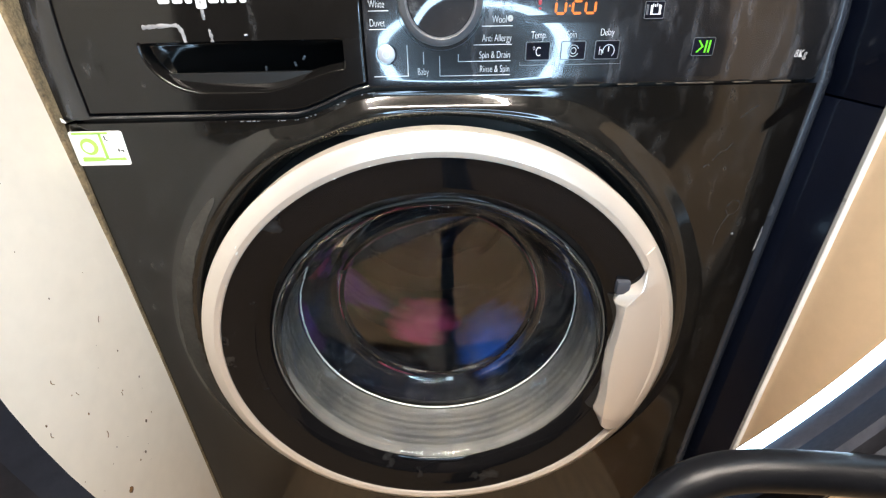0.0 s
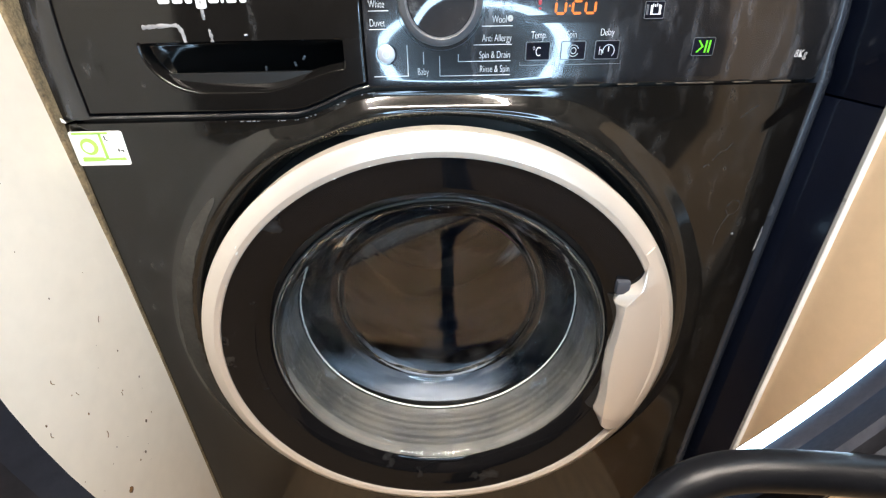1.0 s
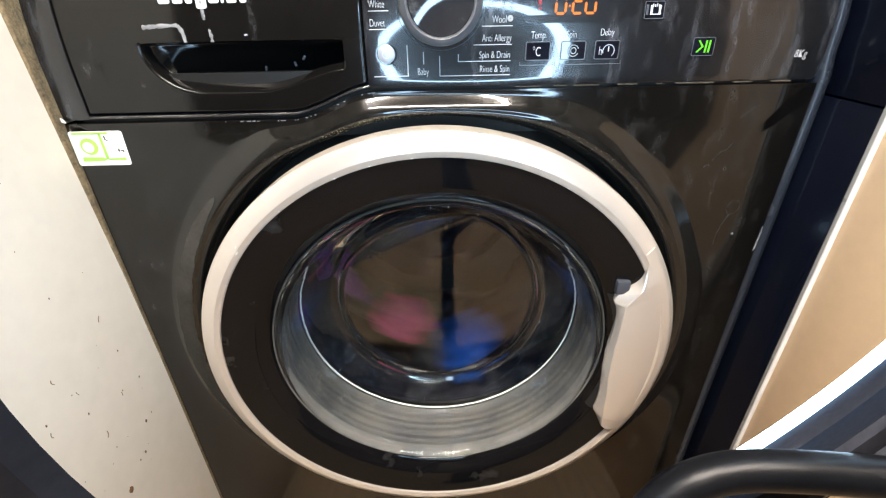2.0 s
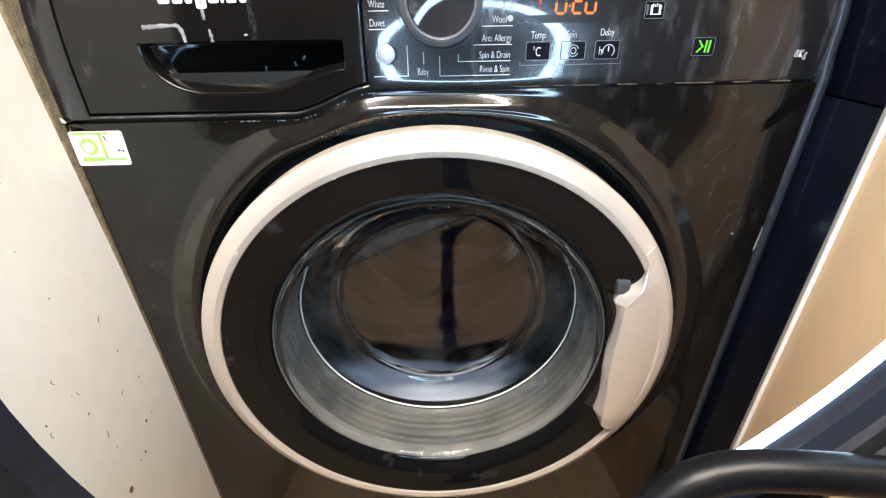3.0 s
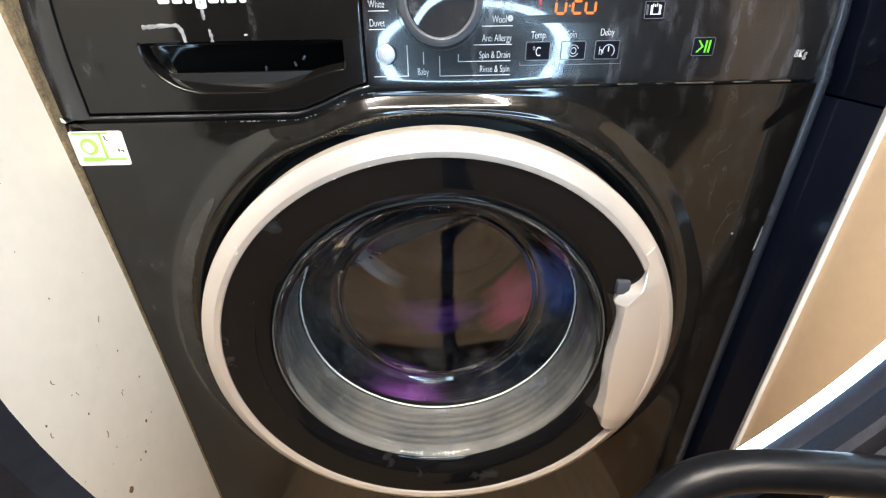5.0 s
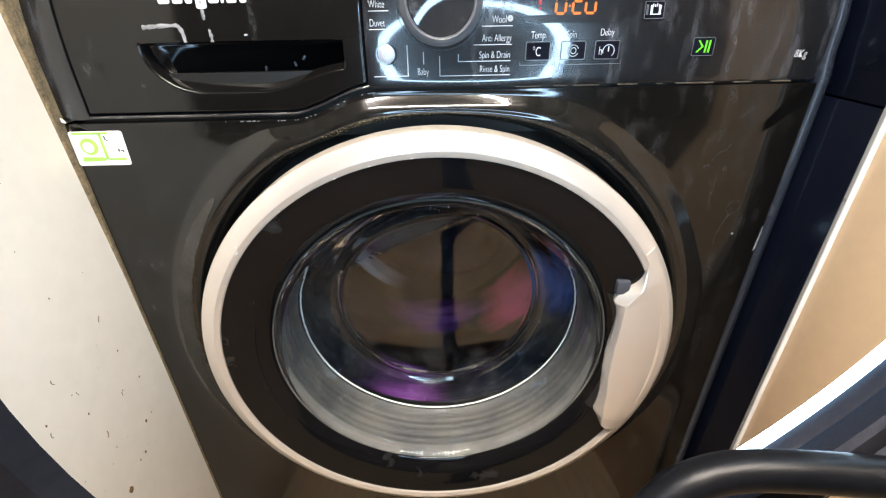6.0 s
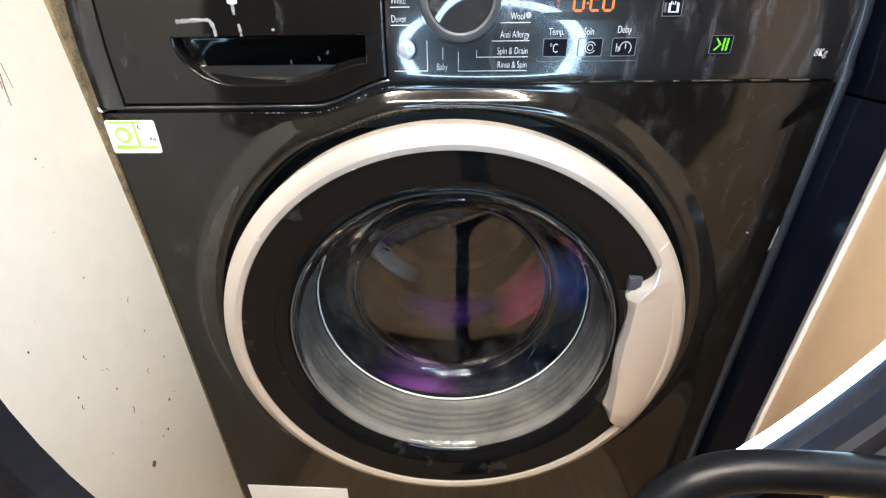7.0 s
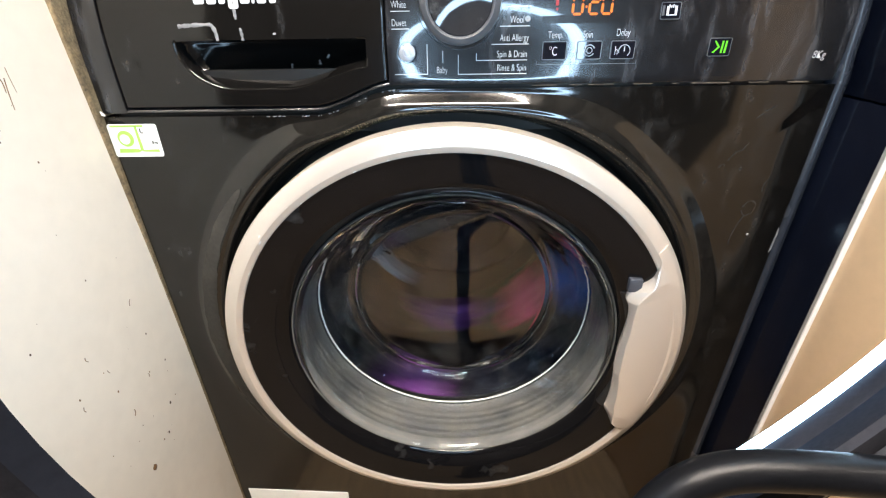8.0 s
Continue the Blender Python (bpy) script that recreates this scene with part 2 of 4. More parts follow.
def sweep(points, radius, n=14, squash=1.0, caps=True):
    """A round bar along points; radius may be a list."""
    bm = bmesh.new()
    pts = [Vector(p) for p in points]
    rows = []
    for i, p in enumerate(pts):
        d = (pts[min(i + 1, len(pts) - 1)] - pts[max(i - 1, 0)]).normalized()
        u = d.cross(Vector((0.13, 0.21, 0.97))).normalized()
        v = d.cross(u)
        r = radius[i] if isinstance(radius, (list, tuple)) else radius
        rows.append([bm.verts.new(p + (u * math.cos(t) + v * math.sin(t) * squash) * r) for t in (2 * math.pi * k / n for k in range(n))])
    for a, b in zip(rows, rows[1:]):
        for k in range(n):
            bm.faces.new((a[k], a[(k + 1) % n], b[(k + 1) % n], b[k]))
    if caps:
        bm.faces.new(rows[0][::-1])
        bm.faces.new(rows[-1])
    bmesh.ops.recalc_face_normals(bm, faces=bm.faces)
    return bm


def spline(points, steps=8):
    """Points along a smooth curve through the given ones."""
    p = [Vector(q) for q in points]
    out = []
    for i in range(len(p) - 1):
        a, b, c, d = p[max(i - 1, 0)], p[i], p[i + 1], p[min(i + 2, len(p) - 1)]
        for k in range(steps):
            t = k / steps
            out.append(0.5 * ((2 * b) + (c - a) * t + (2 * a - 5 * b + 4 * c - d) * t * t + (3 * b - a - 3 * c + d) * t ** 3))
    return out + [p[-1]]


def plate(outline, y0, y1, bend=None):
    """A flat plate in x and z between y0 (front) and y1; bend(x, z) shifts it in y."""
    bm = bmesh.new()
    f = bend or (lambda x, z: 0)
    a = [bm.verts.new((x, y0 + f(x, z), z)) for x, z in outline]
    b = [bm.verts.new((x, y1 + f(x, z), z)) for x, z in outline]
    n = len(outline)
    bm.faces.new(a)
    bm.faces.new(b[::-1])
    for i in range(n):
        bm.faces.new((a[i], b[i], b[(i + 1) % n], a[(i + 1) % n]))
    bmesh.ops.recalc_face_normals(bm, faces=bm.faces)
    return bm


def merge(bms):
    out = bmesh.new()
    for b in bms:
        me = bpy.data.meshes.new("tmp")
        b.to_mesh(me)
        b.free()
        out.from_mesh(me)
        bpy.data.meshes.remove(me)
    return out


def step(a, b, x):
    t = min(1, max(0, (x - a) / (b - a)))
    return t * t * (3 - 2 * t)


# ---------------- the room ----------------
def slab(name, x0, x1, y0, y1, z0, z1, material, label, category, bevel=0.0):
    return tagged(part(name, boxed(x0, x1, y0, y1, z0, z1, bevel=bevel), material), label, category, kind="structure")


slab("floor", -1.6, 1.6, -2.8, 0.75, -0.05, 0.0, CARPET, "short brown carpet flooring in front of the machine", "floor")
slab("ceiling", -1.6, 1.6, -2.8, 0.75, 2.40, 2.46, CEILING, "unseen ceiling, darkened to dim reflections in the door glass", "ceiling")
slab("wall_back", -1.6, 1.6, 0.66, 0.75, 0.0, 2.40, WALL, "taupe painted wall behind the machine", "wall")
slab("wall_left", -1.70, -1.6, -2.8, 0.75, 0.0, 2.40, WALL, "taupe painted side wall of the room", "wall")
slab("wall_right", 1.6, 1.70, -2.8, 0.75, 0.0, 2.40, WALL, "taupe painted side wall of the room", "wall")
slab("wall_front", -1.6, 1.6, -2.9, -2.8, 0.0, 2.40, DIMMED_WALL, "unseen wall facing the machine, darkened to dim its reflections", "wall")


WHITE_END, BEIGE_END = -0.205, -0.150    # front ends of the panels beside the machine


def panel_lean(z):
    """How far the white panel's face leans towards the machine."""
    return 0.0038 - 0.0049 * min(1.0, max(0.0, (z - 0.45) / 0.43)) if z > 0.45 else 0.0038


def side_panels():
    """The white panel beside the machine, and the dark and beige ones on its other side."""
    bm = boxed(-0.325, -0.302, WHITE_END, 0.62, 0.0, 0.88, bevel=0.003)
    bmesh.ops.bisect_plane(bm, geom=bm.verts[:] + bm.edges[:] + bm.faces[:], plane_co=(0, 0, 0.45), plane_no=(0, 0, 1))
    for v in bm.verts:
        if v.co.x > -0.31:
            v.co.x += panel_lean(v.co.z)
    left = tagged(part("wall_white_panel", bm, WHITE_PAINT),
                  "stained white laminate end panel beside the washing machine", "end panel", kind="structure")
    # raw edge strip between panel and machine, wider towards the top
    heights = [0.10, 0.45, 0.56, 0.62, 0.66, 0.695, 0.72, 0.76, 0.82, 0.88]
    bm = plate([(-0.302 + panel_lean(z), z) for z in heights]
               + [(-0.302 + panel_lean(z) + 0.0005 + 0.0026 * step(0.50, 0.70, z) + 0.0012 * noise.noise(Vector((0, 0, z * 60))) * step(0.55, 0.7, z) + 0.014 * max(0.0, z - 0.70), z) for z in reversed(heights)], -0.0005, 0.05)
    for v in bm.verts:
        if v.co.y < 0.02:
            v.co.y -= 0.0002 + 0.045 * max(0, v.co.z - 0.66)
    part("edge_strip", bm, CHIPBOARD, left, "raw brown chipboard edge strip")
    rng = random.Random(4)
    marks = [(-0.0972, 0.3833, 0.0026, SPOT), (-0.066, 0.395, 0.0012, SPOT_DARK), (-0.050, 0.42, 0.0013, SPOT_DARK)]
    for k in range(34):
        y, z = -0.03 - rng.random() ** 0.8 * 0.12, 0.36 + rng.random() * 0.36
        marks.append((y, z, 0.0003 + 0.0006 * rng.random() ** 2, SPOT if rng.random() < 0.5 else SPOT_DARK))
    for y, z, r, m in marks:
        bm = bmesh.new()
        bmesh.ops.create_icosphere(bm, subdivisions=2, radius=r)
        for v in bm.verts:
            v.co = Vector((-0.302 + panel_lean(z) + v.co.x * 0.25, y + v.co.y * (0.7 + 0.5 * rng.random()), z + v.co.z * (1.0 + 0.6 * rng.random())))
        part("stain_spot", bm, m, left)
    # scuffs and hairline scratches
    for y, z, ln in ((-0.062, 0.742, 0.016), (-0.066, 0.736, 0.02), (-0.070, 0.739, 0.012), (-0.108, 0.533, 0.005), (-0.096, 0.508, 0.004), (-0.090, 0.455, 0.006), (-0.060, 0.470, 0.004), (-0.128, 0.500, 0.005), (-0.045, 0.545, 0.005)):
        lean = panel_lean(z)
        bow, slip = rng.uniform(-0.0012, 0.0012), rng.uniform(-0.003, 0.003)
        bm = sweep(spline([(-0.3019 + lean, y, z), (-0.3018 + lean, y + slip / 2 + bow, z - ln / 2), (-0.3019 + lean, y + slip, z - ln)], 4), 0.0002 + 0.0002 * rng.random(), 6)
        part("scuff", bm, SPOT, left)
    right = tagged(part("wall_navy_panel", boxed(0.3055, 0.33, -0.0475, 0.62, 0.0, 0.7050, bevel=0.0015), NAVY),
                   "dark navy glossy side panel beside the washing machine", "side panel", kind="structure")
    part("panel_piece", boxed(0.3055, 0.33, -0.0475, 0.62, 0.7062, 0.90, bevel=0.0015), NAVY, right)
    trim = tagged(part("trim", boxed(0.3046, 0.33, -0.0515, -0.0478, 0.0, 0.90, bevel=0.0006), TRIM_METAL),
                  "thin pale aluminium edge trim", "trim", kind="structure")
    tagged(part("wall_beige_panel", boxed(0.3065, 0.33, BEIGE_END, -0.0538, 0.0, 0.90, bevel=0.001), TAN),
           "plain beige laminate side panel", "side panel", kind="structure")
    part("trim_bead", boxed(0.3036, 0.33, -0.0537, -0.0518, 0.0, 0.90, bevel=0.0008), LAMP_WHITE, trim, "thin white bead along the trim")


side_panels()


# ---------------- washing machine ----------------
def seam(x):
    """Height of the joint between the front and the control panel."""
    return 0.6972 + (0.7168 - 0.6972) * step(-0.122, -0.052, x)


def panel_y(z):
    """The control panel leans back and bulges a little."""
    d = z - 0.742
    k = min(max(d, -0.010), 0.045)
    return 0.0032 + d * 0.0457 + k * k * 1.9 + (d - k) * (0.171 if d > 0 else -0.038)


def machine():
    wm = tagged(new("washing_machine"), "black front-loading washing machine with silver door ring, running", "washing machine")
    # cabinet: sides, top, back, and the dark void behind the front
    bm = merge([boxed(-W, -W + 0.012, 0.012, 0.58, 0.02, 0.845, bevel=0.004), boxed(W - 0.012, W, 0.012, 0.58, 0.02, 0.845, bevel=0.004),
                boxed(-W, W, 0.568, 0.58, 0.02, 0.845), boxed(-W, W, 0.034, 0.58, 0.838, 0.85, bevel=0.004), boxed(-W, W, 0.03, 0.58, 0.02, 0.032)])
    part("cabinet", bm, BLACK_ENAMEL, wm)
    for x in (-0.25, 0.25):
        for y in (0.06, 0.52):
            part("foot", merge([turned_z(x, y, 0.0, 0.012, 0.022), turned_z(x, y, 0.012, 0.03, 0.008)]), DARK_GAP, wm)
    # front: a dished ring round the door that runs out to the straight edges
    bm = bmesh.new()
    n = 240
    prof = DISH
    cols = []
    z0, lim = 0.035, W - 0.003
    for i in range(n):
        a = 2 * math.pi * i / n
        ca, sa = math.cos(a), math.sin(a)
        rim = 0.266
        for _ in range(4):
            if sa > 0.2:
                m = (seam(XC + rim * ca) - 0.0016 - ZC) / sa
                rim = m - 0.5 * (math.sqrt((m - 0.266) ** 2 + 0.0001) + (m - 0.266)) if m < 0.30 else 0.266
        row = []
        for f, y in prof:
            r = 0.2235 + (rim - 0.2235) * f
            row.append((XC + r * ca, y, ZC + r * sa))
        # meet the border
        cx = (lim - XC) / ca if ca > 1e-6 else (-lim - XC) / ca if ca < -1e-6 else 1e9
        cz = (0.7168 - ZC) / sa if sa > 1e-6 else (z0 - ZC) / sa if sa < -1e-6 else 1e9
        k = min(cx, cz)
        x, z = XC + k * ca, ZC + k * sa
        if sa > 0:
            z = min(z, seam(x) - 0.0012)
        for f in (0.5, 1.0):
            bx, bz = row[10][0] + (x - row[10][0]) * f, row[10][2] + (z - row[10][2]) * f
            row.append((bx, 0.0, bz))
        cols.append([bm.verts.new(c) for c in row])
    ridge = bmesh.new()
    rings = [[ridge.verts.new(v.co) for v in c[:10]] for c in cols]
    for i in range(n):
        p, q = cols[i], cols[(i + 1) % n]
        for j in range(9, len(p) - 1):
            bm.faces.new((p[j], q[j], q[j + 1], p[j + 1]))
        p, q = rings[i], rings[(i + 1) % n]
        for j in range(9):
            ridge.faces.new((p[j], q[j], q[j + 1], p[j + 1]))
    bmesh.ops.recalc_face_normals(ridge, faces=ridge.faces)
    part("door_surround", ridge, SURROUND, wm, "dusty black raised ridge round the door", angle=60)
    bmesh.ops.delete(bm, geom=[v for v in bm.verts if not v.link_faces], context="VERTS")
    # corners that the fan leaves open
    for sx in (-1, 1):
        for zt in (z0, None):
            zz = zt if zt else seam(sx * lim) - 0.0012
            best = sorted((c[-1] for c in cols if c[-1].is_valid), key=lambda v: (v.co - Vector((sx * lim, 0, zz))).length)[:1]
            best[0].co = (sx * lim, 0, zz)
    # rounded upright edges
    for sx in (-1, 1):
        rows = []
        for k in range(7):
            t = radians(90 * k / 6)
            x, y = sx * (lim + 0.003 * math.sin(t)), 0.003 * (1 - math.cos(t))
            rows.append([bm.verts.new((x, y, z0)), bm.verts.new((x, y, seam(sx * lim) - 0.0012))])
        for p, q in zip(rows, rows[1:]):
            bm.faces.new((p[0], q[0], q[1], p[1]))
        p = rows[-1]
        q = [bm.verts.new((sx * W, 0.02, z0)), bm.verts.new((sx * W, 0.02, seam(sx * lim) - 0.0012))]
        bm.faces.new((p[0], q[0], q[1], p[1]))
    # folded top edge
    tops = []
    for k in range(61):
        x = -lim + 2 * lim * k / 60
        tops.append([bm.verts.new((x, 0.0, seam(x) - 0.0012)), bm.verts.new((x, 0.014, seam(x) - 0.002))])
    for p, q in zip(tops, tops[1:]):
        bm.faces.new((p[0], q[0], q[1], p[1]))
    bmesh.ops.remove_doubles(bm, verts=bm.verts, dist=2e-5)
    bmesh.ops.recalc_face_normals(bm, faces=bm.faces)
    part("front_panel", bm, BLACK_ENAMEL, wm, angle=60)
    # rounded upright edge strip
    bm = bmesh.new()
    rows = []
    for z in (0.20, 0.30, 0.50, 0.72, 0.735, 0.76, 0.80, 0.84):
        lean = panel_y(z) if z > 0.73 else 0.0
        lift = 0.0012 * step(0.25, 0.7, z)
        rows.append([bm.verts.new((x + lift, y + lean, z)) for x, y in ((0.2890, 0.012), (0.2890, 0.002), (0.2893, -0.0006), (0.2902, -0.0022), (0.2916, -0.0029), (0.2935, -0.0028), (0.2965, -0.0012), (0.2995, 0.0014), (0.3020, 0.0050), (0.3026, 0.012))])
    for p, q in zip(rows, rows[1:]):
        for j in range(len(p) - 1):
            bm.faces.new((p[j], p[j + 1], q[j + 1], q[j]))
    bmesh.ops.recalc_face_normals(bm, faces=bm.faces)
    part("side_edge", bm, EDGE_GREY, wm, "satin grey-blue upright edge")
    dust = []
    for k in range(46):
        x = 0.055 + 0.005 * k
        if noise.noise(Vector((k * 0.33, 7, 1))) < -0.05:
            continue
        h = min(1.0, 0.1 + k / 14) * 0.00012 + 0.0004 * min(1.0, k / 14) * abs(noise.noise(Vector((k * 0.7, 2, 5)))) + 0.00001 * k
        dust.append(plate([(x, 0.7170), (x + 0.0049, 0.7170), (x + 0.0049, 0.7170 + h), (x, 0.7170 + h)], 0.0012, 0.004))
    part("seam_dust", merge(dust), SEAM_DUST, wm, "line of pale dust in the joint")
    rng = random.Random(21)
    for k in range(26):
        x = rng.uniform(-0.175, -0.055)
        w, h = rng.uniform(0.0006, 0.0032), rng.uniform(0.0003, 0.0008)
        z = seam(x) - 0.0016
        part("paint_chip", plate([(x, z), (x + w * 0.5, z - h * 0.7), (x + w, z + 0.0001), (x + w * 0.6, z + h * 0.6)], -0.0005, 0.0012), RESIDUE, wm)
    part("kick_strip", boxed(-W + 0.004, W - 0.004, 0.012, 0.03, 0.02, 0.034, bevel=0.002), DARK_GAP, wm)
    part("seam_backing", boxed(-W + 0.006, W - 0.006, 0.012, 0.018, 0.68, 0.73), DARK_GAP, wm)
    control_panel(wm)
    door(wm)
    stickers(wm)
    return wm


def turned_z(x, y, z0, z1, r, n=20):
    bm = bmesh.new()
    made = bmesh.ops.create_cone(bm, cap_ends=True, segments=n, radius1=r, radius2=r, depth=z1 - z0)["verts"]
    for v in made:
        v.co += Vector((x, y, (z0 + z1) / 2))
    return bm


def sheet(x0, x1, zlo, zhi, nx, nz, extra=None, back=0.014, left=0.0015, right=0.0015, knee=None):
    """A moulded sheet of the control panel with rounded borders; one row of it may lie at the height knee."""
    bm = bmesh.new()
    g = []
    for i in range(nx + 1):
        u = i / nx
        x = x0 + (x1 - x0) * u
        lo, hi = zlo(x), zhi(x)
        col = []
        for j in range(nz + 1):
            v = j / nz
            z = lo + (hi - lo) * v
            if knee:
                z = lo + (knee - lo) * v / 0.5 if v < 0.5 else knee + (hi - knee) * (v - 0.5) / 0.5
            y = panel_y(z)
            for d, r in ((x - x0, left), (x1 - x, right), (z - lo, 0.0007), (hi - z, 0.004)):
                if d < r:
                    y += r * (1 - math.sqrt(max(0, 1 - (1 - d / r) ** 2)))
            if extra:
                y += extra(x, z)
            col.append(bm.verts.new((x, y, z)))
        g.append(col)
    for i in range(nx):
        for j in range(nz):
            bm.faces.new((g[i][j], g[i + 1][j], g[i + 1][j + 1], g[i][j + 1]))
    border = g[0][::-1] + [c[0] for c in g[1:]] + g[-1][1:] + [c[-1] for c in g[-2:0:-1]]
    rim = [bm.verts.new((v.co.x, panel_y(v.co.z) + back, v.co.z)) for v in border]
    m = len(border)
    for i in range(m):
        bm.faces.new((border[i], rim[i], rim[(i + 1) % m], border[(i + 1) % m]))
    bmesh.ops.recalc_face_normals(bm, faces=bm.faces)
    return bm


def recess(x, z):
    """Depth of the drawer's finger recess: flat top, one smooth hollow below."""
    t = (x + 0.2224) / 0.1476
    if not -0.1 < t < 1.1:
        return 0.0
    low = 0.7165 + 0.0155 * step(0.55, 1.02, t)
    d = min(0.7512 - z, z - low, -0.0748 - x)
    if t < 0.3:
        d = min(d, (1 - math.hypot((0.3 - t) / 0.3, (0.7512 - z) / 0.0347)) * 0.036)
    if d < -0.004:
        return 0.0
    u = (x + 0.115) / (0.1076 if x < -0.115 else 0.048)
    v = min(1.0, max(0.0, (z - low) / (0.7512 - low)))
    hollow = 0.038 * math.sqrt(max(0.0, 1 - u * u)) * math.sin(math.pi / 2 * v)
    return 0.0006 * step(-0.0008, 0.0010, d) + hollow * step(-0.0004, 0.0016, d)


def words(text, x, z, size, parent, material=LETTER, align="LEFT", shear=0.0, squeeze=0.65, name="lettering"):
    """Printed words on the control panel, as a thin mesh."""
    cu = bpy.data.curves.new("text", "FONT")
    cu.body, cu.size, cu.align_x, cu.shear = text, size, align, shear
    cu.extrude = 0.00012
    cu.offset = -0.00014
    tmp = bpy.data.objects.new("text", cu)
    scene.collection.objects.link(tmp)
    dg = bpy.context.evaluated_depsgraph_get()
    me = bpy.data.meshes.new_from_object(tmp.evaluated_get(dg))
    bpy.data.objects.remove(tmp)
    bpy.data.curves.remove(cu)
    me.name = name
    for v in me.vertices:
        zz = z + v.co.y
        v.co = Vector((x + v.co.x * squeeze, panel_y(zz) - 0.0002 - v.co.z, zz))
    me.materials.clear()
    me.materials.append(material)
    ob = new(name, me)
    ob.parent = parent
    return ob


def rule(points, parent, width=0.00042, name="printed_line", material=LETTER):
    """A printed line of upright and level runs."""
    bms = []
    h = width / 2
    for (x0, z0), (x1, z1) in zip(points, points[1:]):
        a, b, c, d = min(x0, x1) - h, max(x0, x1) + h, min(z0, z1) - h, max(z0, z1) + h
        bms.append(plate([(a, c), (b, c), (b, d), (a, d)], -0.00032, -0.00002, lambda x, z: panel_y(z)))
    return part(name, merge(bms), material, parent)


def ring_outline(x0, x1, z0, z1, r, n=5):
    out = []
    for cx, cz, a in ((x1 - r, z1 - r, 0), (x0 + r, z1 - r, 90), (x0 + r, z0 + r, 180), (x1 - r, z0 + r, 270)):
        for k in range(n + 1):
            t = radians(a + 90 * k / n)
            out.append((cx + r * math.cos(t), cz + r * math.sin(t)))
    return out


def touch_key(x0, x1, z0, z1, parent, label=""):
    """A bordered touch key: a sunk pane inside a thin frame."""
    bend = lambda x, z: panel_y(z)
    key = part("touch_key", plate(ring_outline(x0, x1, z0, z1, 0.0012), -0.0006, 0.001, bend), DISPLAY_GLASS, parent, label)
    a, b = ring_outline(x0, x1, z0, z1, 0.0012), ring_outline(x0 + 0.0005, x1 - 0.0005, z0 + 0.0005, z1 - 0.0005, 0.0008)
    bm = bmesh.new()
    va = [bm.verts.new((x, panel_y(z) - 0.0009, z)) for x, z in a]
    vb = [bm.verts.new((x, panel_y(z) - 0.0009, z)) for x, z in b]
    vc = [bm.verts.new((x, panel_y(z) - 0.0004, z)) for x, z in a]
    for i in range(len(a)):
        j = (i + 1) % len(a)
        bm.faces.new((va[i], va[j], vb[j], vb[i]))
        bm.faces.new((vc[i], vc[j], va[j], va[i]))
    bmesh.ops.recalc_face_normals(bm, faces=bm.faces)
    part("key_border", bm, KEY_EDGE, key)
    return key


def arc_mark(x, z, r, a0, a1, w, parent, name="printed_symbol", material=LETTER, n=16):
    pts = [(x + r * math.cos(radians(a0 + (a1 - a0) * k / n)), z + r * math.sin(radians(a0 + (a1 - a0) * k / n))) for k in range(n + 1)]
    inn = [(x + (r - w) * math.cos(radians(a0 + (a1 - a0) * k / n)), z + (r - w) * math.sin(radians(a0 + (a1 - a0) * k / n))) for k in range(n + 1)]
    bm = bmesh.new()
    va = [bm.verts.new((p[0], panel_y(p[1]) - 0.0011, p[1])) for p in pts]
    vb = [bm.verts.new((p[0], panel_y(p[1]) - 0.0011, p[1])) for p in inn]
    for k in range(n):
        bm.faces.new((va[k], va[k + 1], vb[k + 1], vb[k]))
    bmesh.ops.solidify(bm, geom=bm.faces[:], thickness=0.0002)
    return part(name, bm, material, parent)


